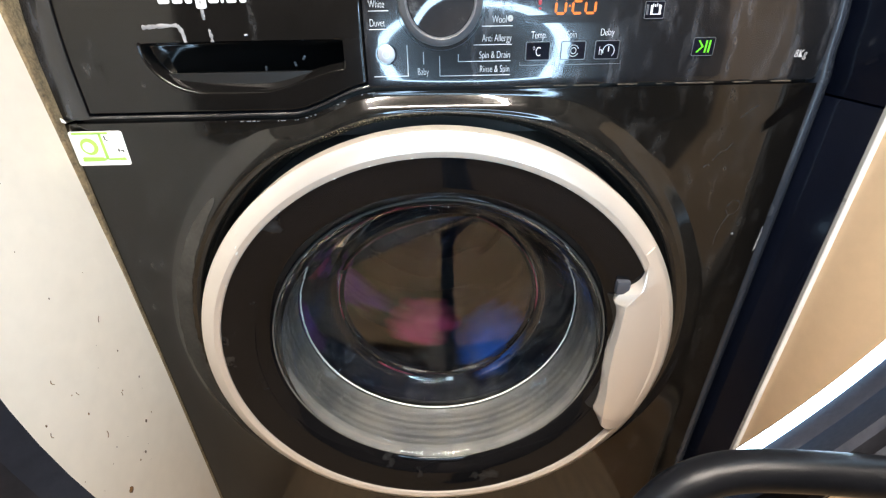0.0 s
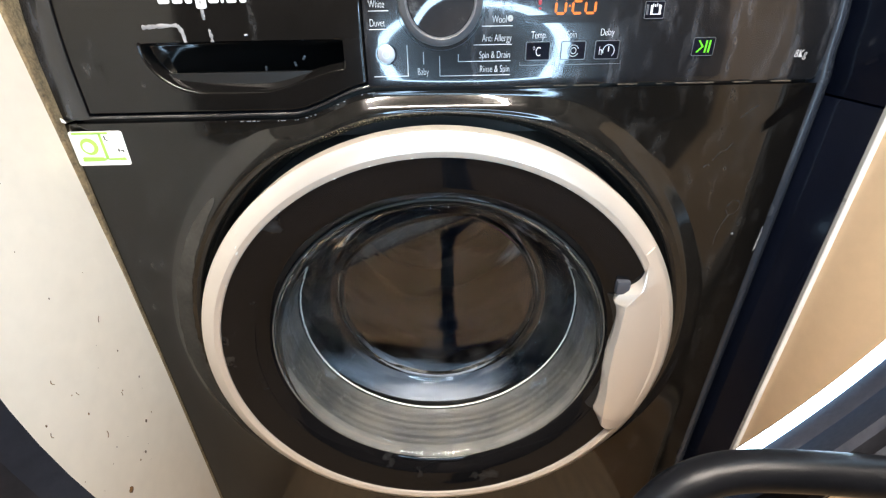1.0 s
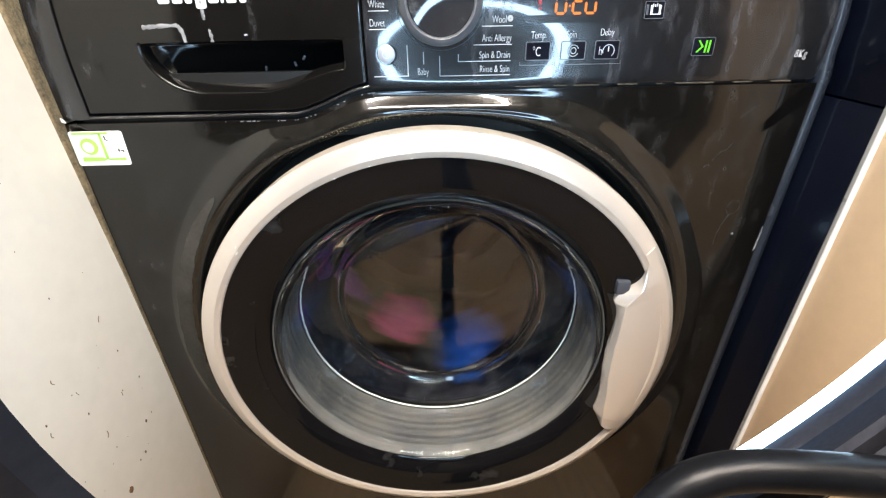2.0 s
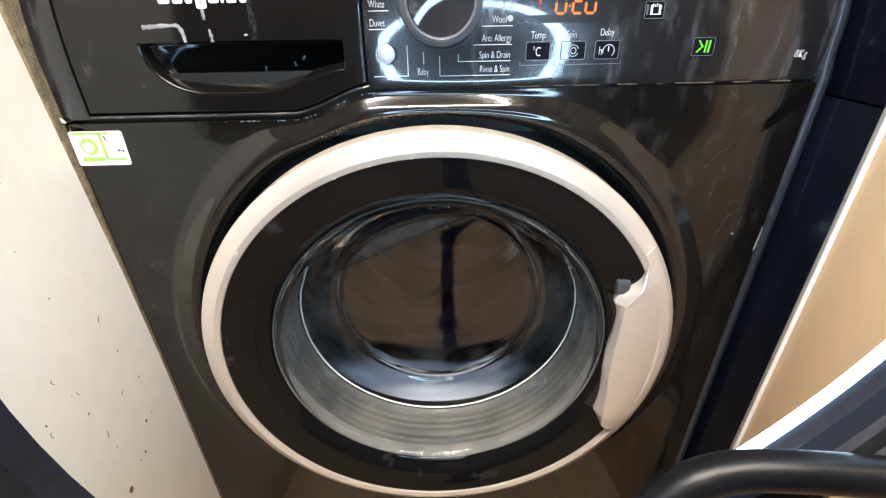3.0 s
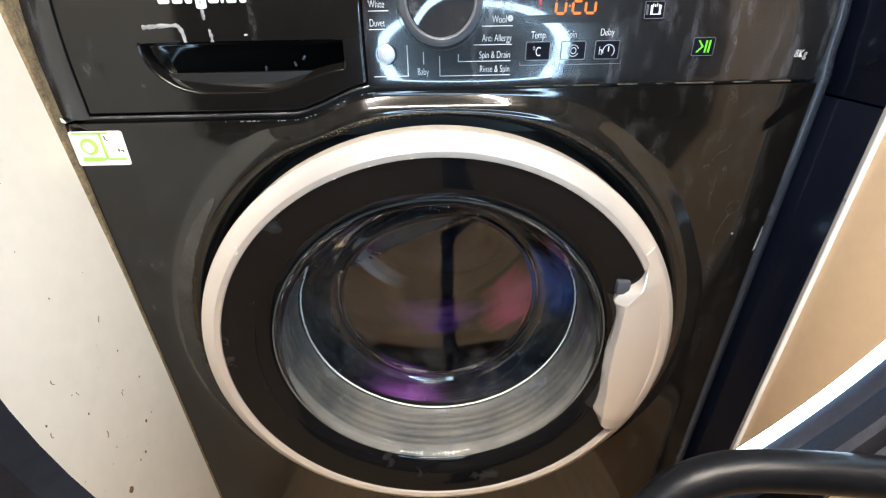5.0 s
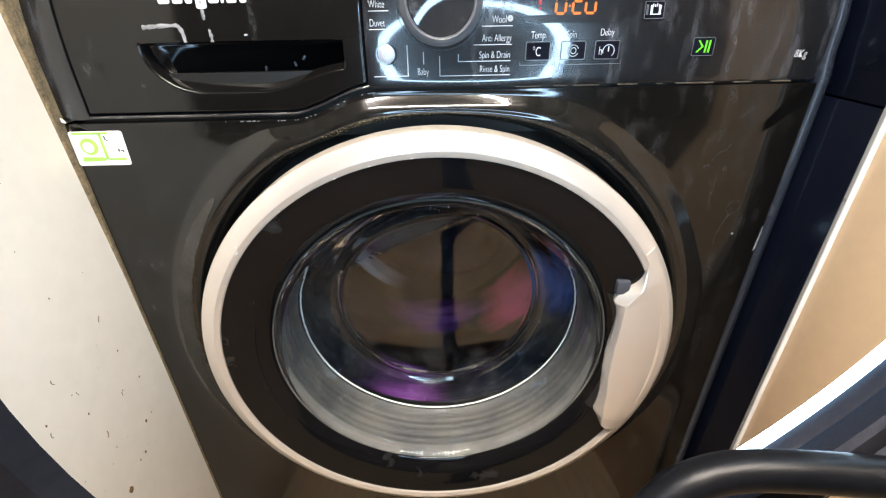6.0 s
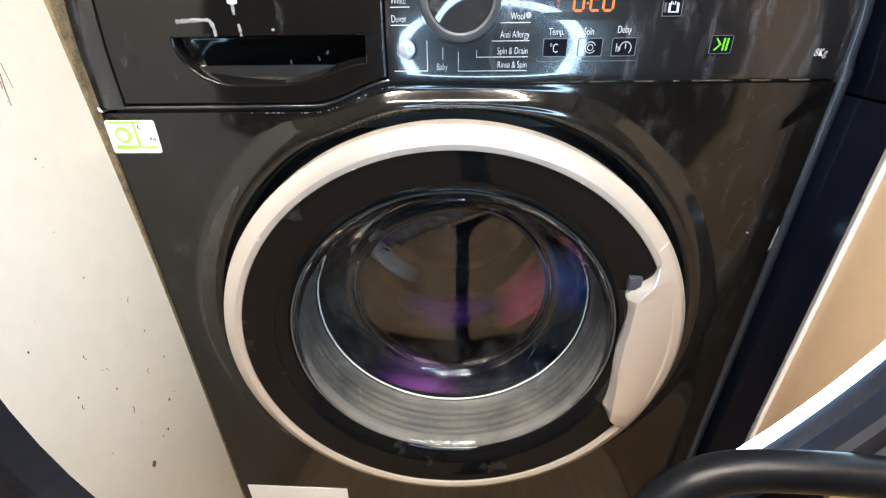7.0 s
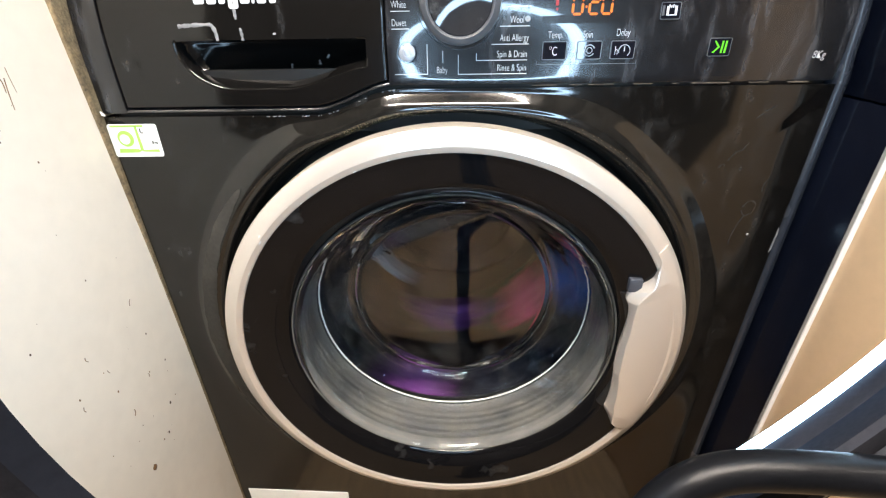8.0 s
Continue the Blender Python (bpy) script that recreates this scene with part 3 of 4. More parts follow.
def control_panel(wm):
    top = lambda x: 0.846
    low = lambda x: seam(x) + 0.0012
    # one moulding with a bay for the drawer
    bms = [sheet(-0.2995, -0.2768, low, top, 12, 30, right=0.0006, left=0.003),
           sheet(-0.2768, -0.0578, low, lambda x: max(0.7020, low(x) + 0.0036), 70, 6, left=0.0003, right=0.0003),
           sheet(-0.0578, W, low, top, 70, 44, left=0.0008, right=0.007)]
    cp = part("control_panel", merge(bms), BLACK_GLOSS, wm, "glossy black smeared control panel")
    part("bay_backing", boxed(-0.279, -0.055, 0.066, 0.072, 0.70, 0.845), DARK_GAP, cp)
    # detergent drawer
    dr = part("detergent_drawer", sheet(-0.2760, -0.0588, lambda x: max(0.7029, low(x) + 0.0045), lambda x: 0.8455, 200, 140, recess, back=0.03, knee=0.7512), DRAWER_BLACK, wm,
              "black detergent drawer front with drip marks", angle=70)
    # brand mark as plain white blocks
    xs = [-0.2012, -0.1912, -0.1822, -0.1750, -0.1660, -0.1572, -0.1532, -0.1440, -0.1360]
    ws = [0.0080, 0.0072, 0.0050, 0.0074, 0.0074, 0.0022, 0.0070, 0.0050]
    for x, w in zip(xs, ws):
        lowz = 0.7735 if abs(x + 0.175) < 0.001 else 0.7768
        part("brand_mark", plate(ring_outline(x, x + w, lowz, 0.7862, min(w, 0.004) * 0.4), -0.0004, 0.0, lambda x, z: panel_y(z)), LETTER, dr)
    # dried runs of detergent
    def run(pts, w):
        line = spline([(x, panel_y(z) - 0.0001, z) for x, z in pts], 9)
        bm = sweep(line, [w * (0.75 + 0.7 * noise.noise(q * 420)) for q in line], 8)
        for v in bm.verts:
            v.co.y = panel_y(v.co.z) + (v.co.y - panel_y(v.co.z)) * 0.25 - 0.0001
        part("detergent_run", bm, RESIDUE, dr, "pale dried detergent run")
    run([(-0.2165, 0.7622), (-0.203, 0.7630), (-0.191, 0.7632)], 0.0017)
    run([(-0.191, 0.7632), (-0.1885, 0.7585), (-0.1878, 0.7522)], 0.0019)
    run([(-0.1722, 0.786), (-0.1716, 0.776), (-0.1712, 0.7665)], 0.0014)
    run([(-0.1690, 0.7605), (-0.1684, 0.7560), (-0.1682, 0.7520)], 0.0013)
    run([(-0.1445, 0.7562), (-0.1420, 0.7564)], 0.0009)
    for pts in ([(-0.141, 0.732), (-0.1395, 0.728), (-0.137, 0.7255)], [(-0.118, 0.7345), (-0.1165, 0.7325)], [(-0.1115, 0.7365), (-0.1105, 0.7385)], [(-0.1195, 0.7290), (-0.1180, 0.7282)]):
        bm = sweep(spline([(x, panel_y(z) + recess(x, z) - 0.0002, z) for x, z in pts], 5), 0.0009, 8)
        part("detergent_run", bm, RESIDUE, dr, "pale dried detergent run")
    # programme dial
    dial = part("programme_dial", dial_shell(), DIAL_GREY, wm, "dark grey programme dial with polished face")
    part("dial_face", dial_cap(), DIAL_FACE, dial, "polished black dial face")
    arc_mark(-0.0018, 0.776, 0.0325, 190, 350, 0.0004, cp, "dial_ring", KEY_EDGE)
    # power button
    bm = disc_on_panel(-0.0425, 0.7418, [(0.0, -0.0022), (0.0048, -0.0021), (0.0062, -0.0012), (0.0066, 0.001)])
    pb = part("power_button", bm, BUTTON_CAP, wm, "round silver power button")
    part("button_ring", disc_on_panel(-0.0425, 0.7418, [(0.0069, 0.001), (0.0070, -0.0010), (0.0078, -0.0010), (0.0080, 0.001)]), DISPLAY_GLASS, pb)
    arc_mark(-0.0425, 0.7418, 0.0030, 120, 420, 0.0005, pb).location.y = -0.0014
    # printed words and their lines
    s = 0.0070
    for text, x, z, al in (("White", -0.0535, 0.7722, "LEFT"), ("Duvet", -0.0535, 0.7602, "LEFT"), ("Baby", -0.0200, 0.7268, "LEFT"),
                           ("Anti Allergy", 0.0505, 0.7490, "RIGHT"), ("Spin & Drain", 0.0500, 0.7377, "RIGHT"), ("Rinse & Spin", 0.0500, 0.7279, "RIGHT"),
                           ("Wool", 0.0465, 0.7612, "RIGHT"), ("Temp.", 0.0648, 0.7505, "LEFT"), ("Spin", 0.0912, 0.7505, "LEFT"), ("Delay", 0.1160, 0.7515, "LEFT"),
                           ("Extra Rinse", 0.1435, 0.7795, "LEFT"), ("TOUCH", 0.1935, 0.7795, "LEFT")):
        words(text, x, z, s, cp, align=al)
    words("Steam Hygiene", 0.2360, 0.7790, 0.0066, cp, shear=0.2)
    words("8Kg", 0.2665, 0.7342, 0.0078, cp, shear=0.15, squeeze=0.8)
    arc_mark(0.0488, 0.7640, 0.0021, 0, 360, 0.0018, cp)
    arc_mark(0.2310, 0.7815, 0.0024, 0, 360, 0.0010, cp)
    rule([(-0.0535, 0.7702), (-0.0395, 0.7702)], cp)
    rule([(-0.0535, 0.7583), (-0.0405, 0.7583)], cp)
    rule([(-0.0525, 0.7262), (-0.0440, 0.7262)], cp)
    rule([(-0.0445, 0.7262), (-0.0270, 0.7262), (-0.0270, 0.7475)], cp)
    rule([(-0.0150, 0.7345), (-0.0150, 0.7425)], cp)
    rule([(0.0285, 0.7592), (0.0505, 0.7592)], cp)
    rule([(0.0225, 0.7469), (0.0505, 0.7469)], cp)
    rule([(0.0110, 0.7405), (0.0110, 0.7357), (0.0500, 0.7357)], cp)
    rule([(-0.0030, 0.7395), (-0.0030, 0.7258), (0.0500, 0.7258)], cp)
    words("Cotton", 0.0500, 0.7745, 0.0070, cp, align="RIGHT").data.materials[0] = KEY_EDGE
    rule([(0.0340, 0.7722), (0.0505, 0.7722)], cp)
    # display with frame line
    rule([(0.0575, 0.815), (0.0575, 0.7322), (0.1340, 0.7322), (0.1340, 0.815)], cp, 0.0003, "display_frame", KEY_EDGE)
    part("display_window", plate(ring_outline(0.060, 0.131, 0.7605, 0.812, 0.002), -0.0003, 0.0004, lambda x, z: panel_y(z)), BLACK_GLOSS, cp)
    digits(cp)
    for k, (x, sym) in enumerate(((0.0704, "c"), (0.0969, "s"), (0.1222, "d"))):
        key = touch_key(x - 0.0092, x + 0.0092, 0.7355, 0.7484, cp)
        if sym == "c":
            words("\u00b0C", x - 0.0042, 0.7385, 0.0090, key).location.y = -0.0007
        elif sym == "s":
            arc_mark(x, 0.7418, 0.0042, 20, 330, 0.0006, key)
            arc_mark(x, 0.7418, 0.0023, 0, 360, 0.0005, key)
        else:
            words("h", x - 0.0062, 0.7385, 0.0088, key).location.y = -0.0007
            arc_mark(x + 0.0012, 0.7412, 0.0046, -50, 200, 0.0006, key)
            hand = rule([(x + 0.0012, 0.7412), (x + 0.0012, 0.7440)], key, 0.0006, "printed_symbol")
            hand.location.y = -0.0008
    ex = touch_key(0.1465, 0.1610, 0.7620, 0.7735, cp)
    rule([(0.1510, 0.7705), (0.1520, 0.7650), (0.1570, 0.7650), (0.1580, 0.7705)], ex, 0.0006, "printed_symbol").location.y = -0.0008
    for k in range(4):
        rule([(0.1525 + 0.0014 * k, 0.7700), (0.1525 + 0.0014 * k, 0.7716 - 0.0006 * (k % 2))], ex, 0.0006, "printed_symbol").location.y = -0.0008
    rule([(0.1484, 0.7655), (0.1484, 0.7705)], ex, 0.0016, "printed_symbol", KEY_EDGE).location.y = -0.0008
    # lit start key
    st = touch_key(0.1866, 0.2032, 0.7365, 0.7493, cp, "start key with lit green symbol")
    bend = lambda x, z: panel_y(z)
    bms = [plate([(0.1905, 0.7470), (0.1913, 0.7474), (0.1950, 0.7430), (0.1908, 0.7389), (0.1898, 0.7393), (0.1935, 0.7430)], -0.0011, -0.0007, bend)]
    for x in (0.1966, 0.1992):
        bms.append(plate([(x - 0.0007, 0.7388), (x + 0.0005, 0.7388), (x + 0.0009, 0.7472), (x - 0.0003, 0.7472)], -0.0011, -0.0007, bend))
    part("lit_symbol", merge(bms), GREEN, st, "glowing green start and pause symbol")


def disc_on_panel(x, z, prof, n=40, lean=4.5):
    bm = bmesh.new()
    lean = radians(lean)
    cols = []
    for i in range(n):
        a = 2 * math.pi * i / n
        col = []
        for r, d in prof:
            u, v = r * math.cos(a), r * math.sin(a)
            col.append(bm.verts.new((x + u, panel_y(z) + d * math.cos(lean) + v * math.sin(lean), z + v * math.cos(lean) - d * math.sin(lean) * 0)))
        cols.append(col)
    for i in range(n):
        p, q = cols[i], cols[(i + 1) % n]
        for j in range(len(prof) - 1):
            bm.faces.new((p[j], q[j], q[j + 1], p[j + 1]))
    bmesh.ops.remove_doubles(bm, verts=bm.verts, dist=1e-6)
    bmesh.ops.recalc_face_normals(bm, faces=bm.faces)
    return bm


def dial_shell():
    return disc_on_panel(-0.0018, 0.7765, [(0.0232, -0.0140), (0.0238, -0.0160), (0.0248, -0.0166), (0.0285, -0.0130), (0.0296, -0.0105), (0.0300, -0.003), (0.0310, 0.003)], 72, 8.0)


def dial_cap():
    return disc_on_panel(-0.0018, 0.7765, [(0.0, -0.0156), (0.008, -0.01555), (0.016, -0.0153), (0.0225, -0.01485), (0.0233, -0.0140), (0.0234, -0.012)], 72, 8.0)


SEGMENTS = {"0": "abcdef", "2": "abged", ":": ""}


def digits(cp):
    """The glowing seven-segment time."""
    bend = lambda x, z: panel_y(z)
    def bar(x0, z0, x1, z1, w):
        dx, dz = x1 - x0, z1 - z0
        ln = math.hypot(dx, dz)
        ux, uz = dx / ln, dz / ln
        px, pz = -uz * w / 2, ux * w / 2
        k = w / 2
        return plate([(x0, z0), (x0 + ux * k + px, z0 + uz * k + pz), (x1 - ux * k + px, z1 - uz * k + pz), (x1, z1), (x1 - ux * k - px, z1 - uz * k - pz), (x0 + ux * k - px, z0 + uz * k - pz)], -0.0007, -0.0004, bend)
    h, w, sh = 0.0077, 0.0070, 0.05
    for ch, x in (("0", 0.0816), ("2", 0.0938), ("0", 0.1032)):
        zb = 0.7665
        def p(u, v):
            return x + u * w + sh * v * h, zb + v * h
        seg = {"a": (0, 2, 1, 2), "b": (1, 2, 1, 1), "c": (1, 1, 1, 0), "d": (0, 0, 1, 0), "e": (0, 1, 0, 0), "f": (0, 2, 0, 1), "g": (0, 1, 1, 1)}
        for s in SEGMENTS[ch]:
            u0, v0, u1, v1 = seg[s]
            du, dv = (u1 - u0) * 0.06, (v1 - v0) * 0.06
            a, b = p(u0 + du, v0 + dv), p(u1 - du, v1 - dv)
            part("lit_segment", bar(*a, *b, 0.0017), AMBER, cp, "glowing amber display segment")
    for v in (0.62, 1.38):
        zz = 0.7665 + v * h
        part("lit_segment", plate(ring_outline(0.0910, 0.0922, zz - 0.0007, zz + 0.0007, 0.0003), -0.0007, -0.0004, bend), AMBER, cp, "glowing amber display segment")
    part("lit_segment", plate(ring_outline(0.0690, 0.0712, 0.7722, 0.7800, 0.0009), -0.0007, -0.0004, bend), RED_LED, cp, "glowing red display symbol")
    part("lit_segment", plate(ring_outline(0.0694, 0.0710, 0.7692, 0.7708, 0.0005), -0.0007, -0.0004, bend), RED_LED, cp, "glowing red display symbol")


# ---------------- door, glass, drum ----------------
def door(wm):
    dr = part("door", turned([(0.1640, -0.0176), (0.1645, -0.0190), (0.1660, -0.0210), (0.1720, -0.0268), (0.1752, -0.0292), (0.1785, -0.0304), (0.2050, -0.0346), (0.2050, -0.005), (0.1640, -0.004)], 160, closed=True), FASCIA_BLACK, wm,
              "round black door with clear glass bowl")
    # thin bead where the glass meets the door
    part("bowl_rim", turned([(0.1620, -0.0168), (0.1623, -0.0184), (0.1632, -0.0190), (0.1637, -0.0180), (0.1637, -0.004), (0.1620, -0.004)], 160, closed=True), RIM_GREY, dr, "thin dusty grey bead round the glass", angle=20)
    # silver ring, swollen into a handle on one side
    part("door_ring", turned([(0.2225, -0.012), (0.2232, -0.0290), (0.2226, -0.0310), (0.2210, -0.0322), (0.2106, -0.0376), (0.2094, -0.0378), (0.2050, -0.0364), (0.2042, -0.0356), (0.2042, -0.0348), (0.2042, -0.012)], 240, closed=True), SILVER, dr, "satin silver door ring", angle=24)
    part("handle", handle_mesh(), SILVER, dr, "satin silver crescent door handle", angle=30)
    part("latch_tab", boxed(0.1490, 0.1610, -0.0365, -0.0300, 0.5450, 0.5585, bevel=0.0015), HOUSING_GREY, dr, "small grey latch tab")
    part("handle_pocket", pocket_mesh(), DARK_GAP, dr, "dark hollow behind the handle")
    # glass bowl: one thick shell with a steep wall and a faintly hollow end
    steps = [k / 30 for k in range(31)]
    end = lambda r: 0.0785 - 2.2 * max(0.0, r - 0.075) ** 2
    outer = [(0.1617, -0.0186), (0.1600, -0.0100), (0.1580, -0.002), (0.1560, 0.005), (0.1530, 0.0135), (0.1500, 0.022), (0.1466, 0.031), (0.1432, 0.040), (0.1399, 0.048), (0.1365, 0.056), (0.1310, 0.0665), (0.1282, 0.0705), (0.1245, 0.0730), (0.1205, 0.0738), (0.1165, 0.0730)] + [(0.1125 * (1 - f), end(0.1125 * (1 - f)) + 0.001) for f in steps]
    inner = [(0.1100 * f, end(0.1100 * f) - 0.0030) for f in steps] + [(0.1140, 0.0672), (0.1180, 0.0684), (0.1220, 0.0676), (0.1250, 0.0650), (0.1275, 0.0612), (0.1320, 0.0520), (0.1353, 0.045), (0.1386, 0.0380), (0.1420, 0.029), (0.1454, 0.020), (0.1484, 0.0115), (0.1514, 0.003), (0.1535, -0.004), (0.1556, -0.011), (0.1576, -0.0180), (0.1596, -0.0200)]
    # the moulded wall is slightly wavy
    def wavy(a, r, y):
        if y > 0.064 or r < 0.122:
            return 0.0
        return (0.00035 * noise.noise(Vector((a * 7, y * 40, 1))) + 0.00017 * noise.noise(Vector((a * 20, y * 150, 6)))) * step(-0.016, 0.0, y)
    bowl = turned(outer + inner, 320, closed=True, wobble=wavy)
    # the end of the bowl is cut by a slanting facet
    for v in bowl.verts:
        x, z = v.co.x - XC, v.co.z - ZC
        if v.co.y > 0.05:
            over = z * 0.917 - x * 0.40 - 0.0820
            v.co.y -= 3.2 * max(0.0, -0.048 - z) ** 2 * step(0.122, 0.108, math.hypot(x, z))
            v.co.y -= 0.75 * max(0.0, over) * step(0.132, 0.116, math.hypot(x, z))
    g = part("glass_bowl", bowl, BOWL_GLASS, dr, "clear moulded glass bowl")
    g.visible_shadow = False
    # bellows round the bowl
    part("door_gasket", turned([(0.1665, -0.003)] + [(0.1662 - 0.0025 * k / 16 + (0.0006 if k in (1, 4, 5, 9, 12, 13) else 0.0), 0.001 + 0.0024 * k) for k in range(17)] + [(0.1622, 0.0445), (0.1600, 0.0480), (0.1608, 0.0515), (0.168, 0.0530), (0.178, 0.048), (0.186, 0.058), (0.196, 0.050), (0.205, 0.066), (0.232, 0.070), (0.232, 0.066), (0.222, 0.025), (0.205, 0.004)], 120, closed=True), RUBBER, wm, "grey rubber door gasket")
    # pale ring in place of the highlight along the glass edge
    part("glass_edge_line", turned([(0.1572 + 0.0009 * math.cos(t), 0.0492 + 0.0009 * math.sin(t)) for t in (2 * math.pi * k / 8 for k in range(8))], 120, closed=True), EDGE_HIGHLIGHT, wm, "thin pale ring drawn for the highlight on the glass edge")


# crest and inner foot of the grip: angle about the door's axis, radius
CREST = [(-30.5, 0.2075), (-29.3, 0.2058), (-28.4, 0.2000), (-28.0, 0.1887), (-20.0, 0.1760), (-6.8, 0.1641), (0.0, 0.1630), (6.6, 0.1641), (16.4, 0.1715), (22.1, 0.1783), (25.1, 0.1950), (28.0, 0.2030), (30.3, 0.2085), (33.5, 0.2090)]
FOOT = [(-31.0, 0.2045), (-29.0, 0.2000), (-27.0, 0.1860), (-24.2, 0.1744), (-22.5, 0.1735), (-19.7, 0.1715), (-6.5, 0.1615), (0.0, 0.1600), (4.9, 0.1615), (16.2, 0.1700), (20.5, 0.1720), (23.6, 0.1710), (25.2, 0.1765), (25.9, 0.1940), (27.5, 0.2020), (29.1, 0.2050), (33.5, 0.2060)]


def along(table, deg):
    for (a, p), (b, q) in zip(table, table[1:]):
        if deg <= b:
            return p + (q - p) * max(0.0, deg - a) / (b - a)
    return table[-1][1]


def handle_mesh():
    """The crescent grip: its outer side follows the ring, its inner side is straighter, with a hooked upper end."""
    bm = bmesh.new()
    n = 130
    rows = []
    a0, a1 = -30.0, 33.5
    for i in range(n + 1):
        deg = a0 + (a1 - a0) * i / n
        a = radians(deg)
        ro = 0.2225
        ca, sa = math.cos(a), math.sin(a)
        crest = sum(along(CREST, deg + 0.5 * k) for k in (-1, 0, 1)) / 3
        foot = min(crest - 0.0006, sum(along(FOOT, deg + 0.5 * k) for k in (-1, 0, 1)) / 3)
        rise = step(0.2070, 0.1930, crest)
        rows.append([(ro, -0.022), (ro - 0.0002, -0.0305), (ro - 0.0014, -0.0327), (ro - 0.0045, -0.0350), (ro - 0.0056, -0.0356), (max(crest + 0.0012, min(0.2085, crest + 0.03)), -0.0378 - 0.0016 * rise), (crest + 0.0009, -0.0380 - 0.0056 * rise),
                     (crest, -0.0377 - 0.0056 * rise), (crest - 0.0005, -0.0370 - 0.0052 * rise), (foot + 0.0006, -0.0352), (foot, -0.0335), (foot + 0.0030, -0.0250)])
        rows[-1] = [bm.verts.new((XC + rr * ca, y, ZC + rr * sa)) for rr, y in rows[-1]]
    for p, q in zip(rows, rows[1:]):
        for j in range(len(p) - 1):
            bm.faces.new((p[j], p[j + 1], q[j + 1], q[j]))
        bm.faces.new((p[-1], p[0], q[0], q[-1]))
    bm.faces.new(rows[0])
    bm.faces.new(rows[-1][::-1])
    bmesh.ops.recalc_face_normals(bm, faces=bm.faces)
    return bm


def pocket_mesh():
    return turned([(0.1690, -0.0262), (0.172, -0.0300), (0.199, -0.0362), (0.199, -0.030), (0.170, -0.022)], 40, -25, 24, closed=True)


def drum(wm):
    """The turning drum: pierced steel wall, back and three paddles."""
    d = part("drum", turned([(0.185, 0.085), (0.215, 0.088), (0.236, 0.095), (0.2420, 0.110), (0.2420, 0.36), (0.232, 0.385), (0.20, 0.392), (0.10, 0.396), (0.0, 0.398), (0.0, 0.402), (0.21, 0.397), (0.246, 0.380), (0.246, 0.10), (0.236, 0.089), (0.185, 0.081)], 96, closed=True, cx=0, cz=0), DIMMED_STEEL, wm, "pierced steel drum, coloured darker for its dim inside")
    for k in range(3):
        a = radians(35 + 120 * k)
        bm = bmesh.new()
        box(bm, -0.018, 0.018, 0.12, 0.37, 0.188, 0.243, bevel=0.014, segments=4)
        for v in bm.verts:
            x, z = v.co.x * (1.0 - 0.35 * (0.243 - v.co.z) / 0.055), v.co.z
            v.co = Vector((x * math.sin(a) + z * math.cos(a), v.co.y, -x * math.cos(a) + z * math.sin(a)))
        part("paddle", bm, PADDLE_DARK, d, "dark plastic drum paddle")
    bms = bmesh.new()
    for i in range(44):
        for j in range(12):
            a = 2 * math.pi * (i + 0.5 * (j % 2)) / 44
            c = Vector((0.2415 * math.cos(a), 0.125 + j * 0.020, 0.2415 * math.sin(a)))
            u, w = Vector((-math.sin(a), 0, math.cos(a))), Vector((0, 1, 0))
            bms.faces.new([bms.verts.new(c + (u * math.cos(t) + w * math.sin(t)) * 0.0024) for t in (2 * math.pi * k / 6 for k in range(6))])
    h = part("drum_holes", bms, HOLE, d, "rows of small dark drain holes")
    h["kind"] = "stuff"
    return d


def garment(name, label, material, ang, span, r, thick, y0, y1, seed):
    """A crumpled wet garment pressed against the drum; its origin is on the drum's axis."""
    bm = bmesh.new()
    bmesh.ops.create_icosphere(bm, subdivisions=5, radius=1.0)
    rng = random.Random(seed)
    off = Vector((rng.random() * 50, rng.random() * 50, rng.random() * 50))
    for v in bm.verts:
        p = v.co.copy()
        n1 = noise.noise(p * 1.6 + off)
        n2 = noise.noise(Vector((p.x * 4, p.y * 2, p.z * 4)) + off * 2)
        n3 = abs(noise.noise(Vector((p.x * 9, p.y * 4, p.z * 9)) + off * 3))
        k = 1 + 0.38 * n1 + 0.22 * n2 - 0.16 * n3
        s, t, q = p.x * k, p.y * k, p.z * k
        a = radians(ang + span * 0.5 * s)
        rr = min(0.240, r + thick * 0.5 * q)
        y = (y0 + y1) / 2 + (y1 - y0) * 0.5 * t
        y = max(0.100, min(0.388, y))
        v.co = Vector((rr * math.cos(a), y, rr * math.sin(a)))
    ob = part(name, bm, material, None, angle=180)
    return tagged(ob, label, "laundry", group="laundry in the drum")


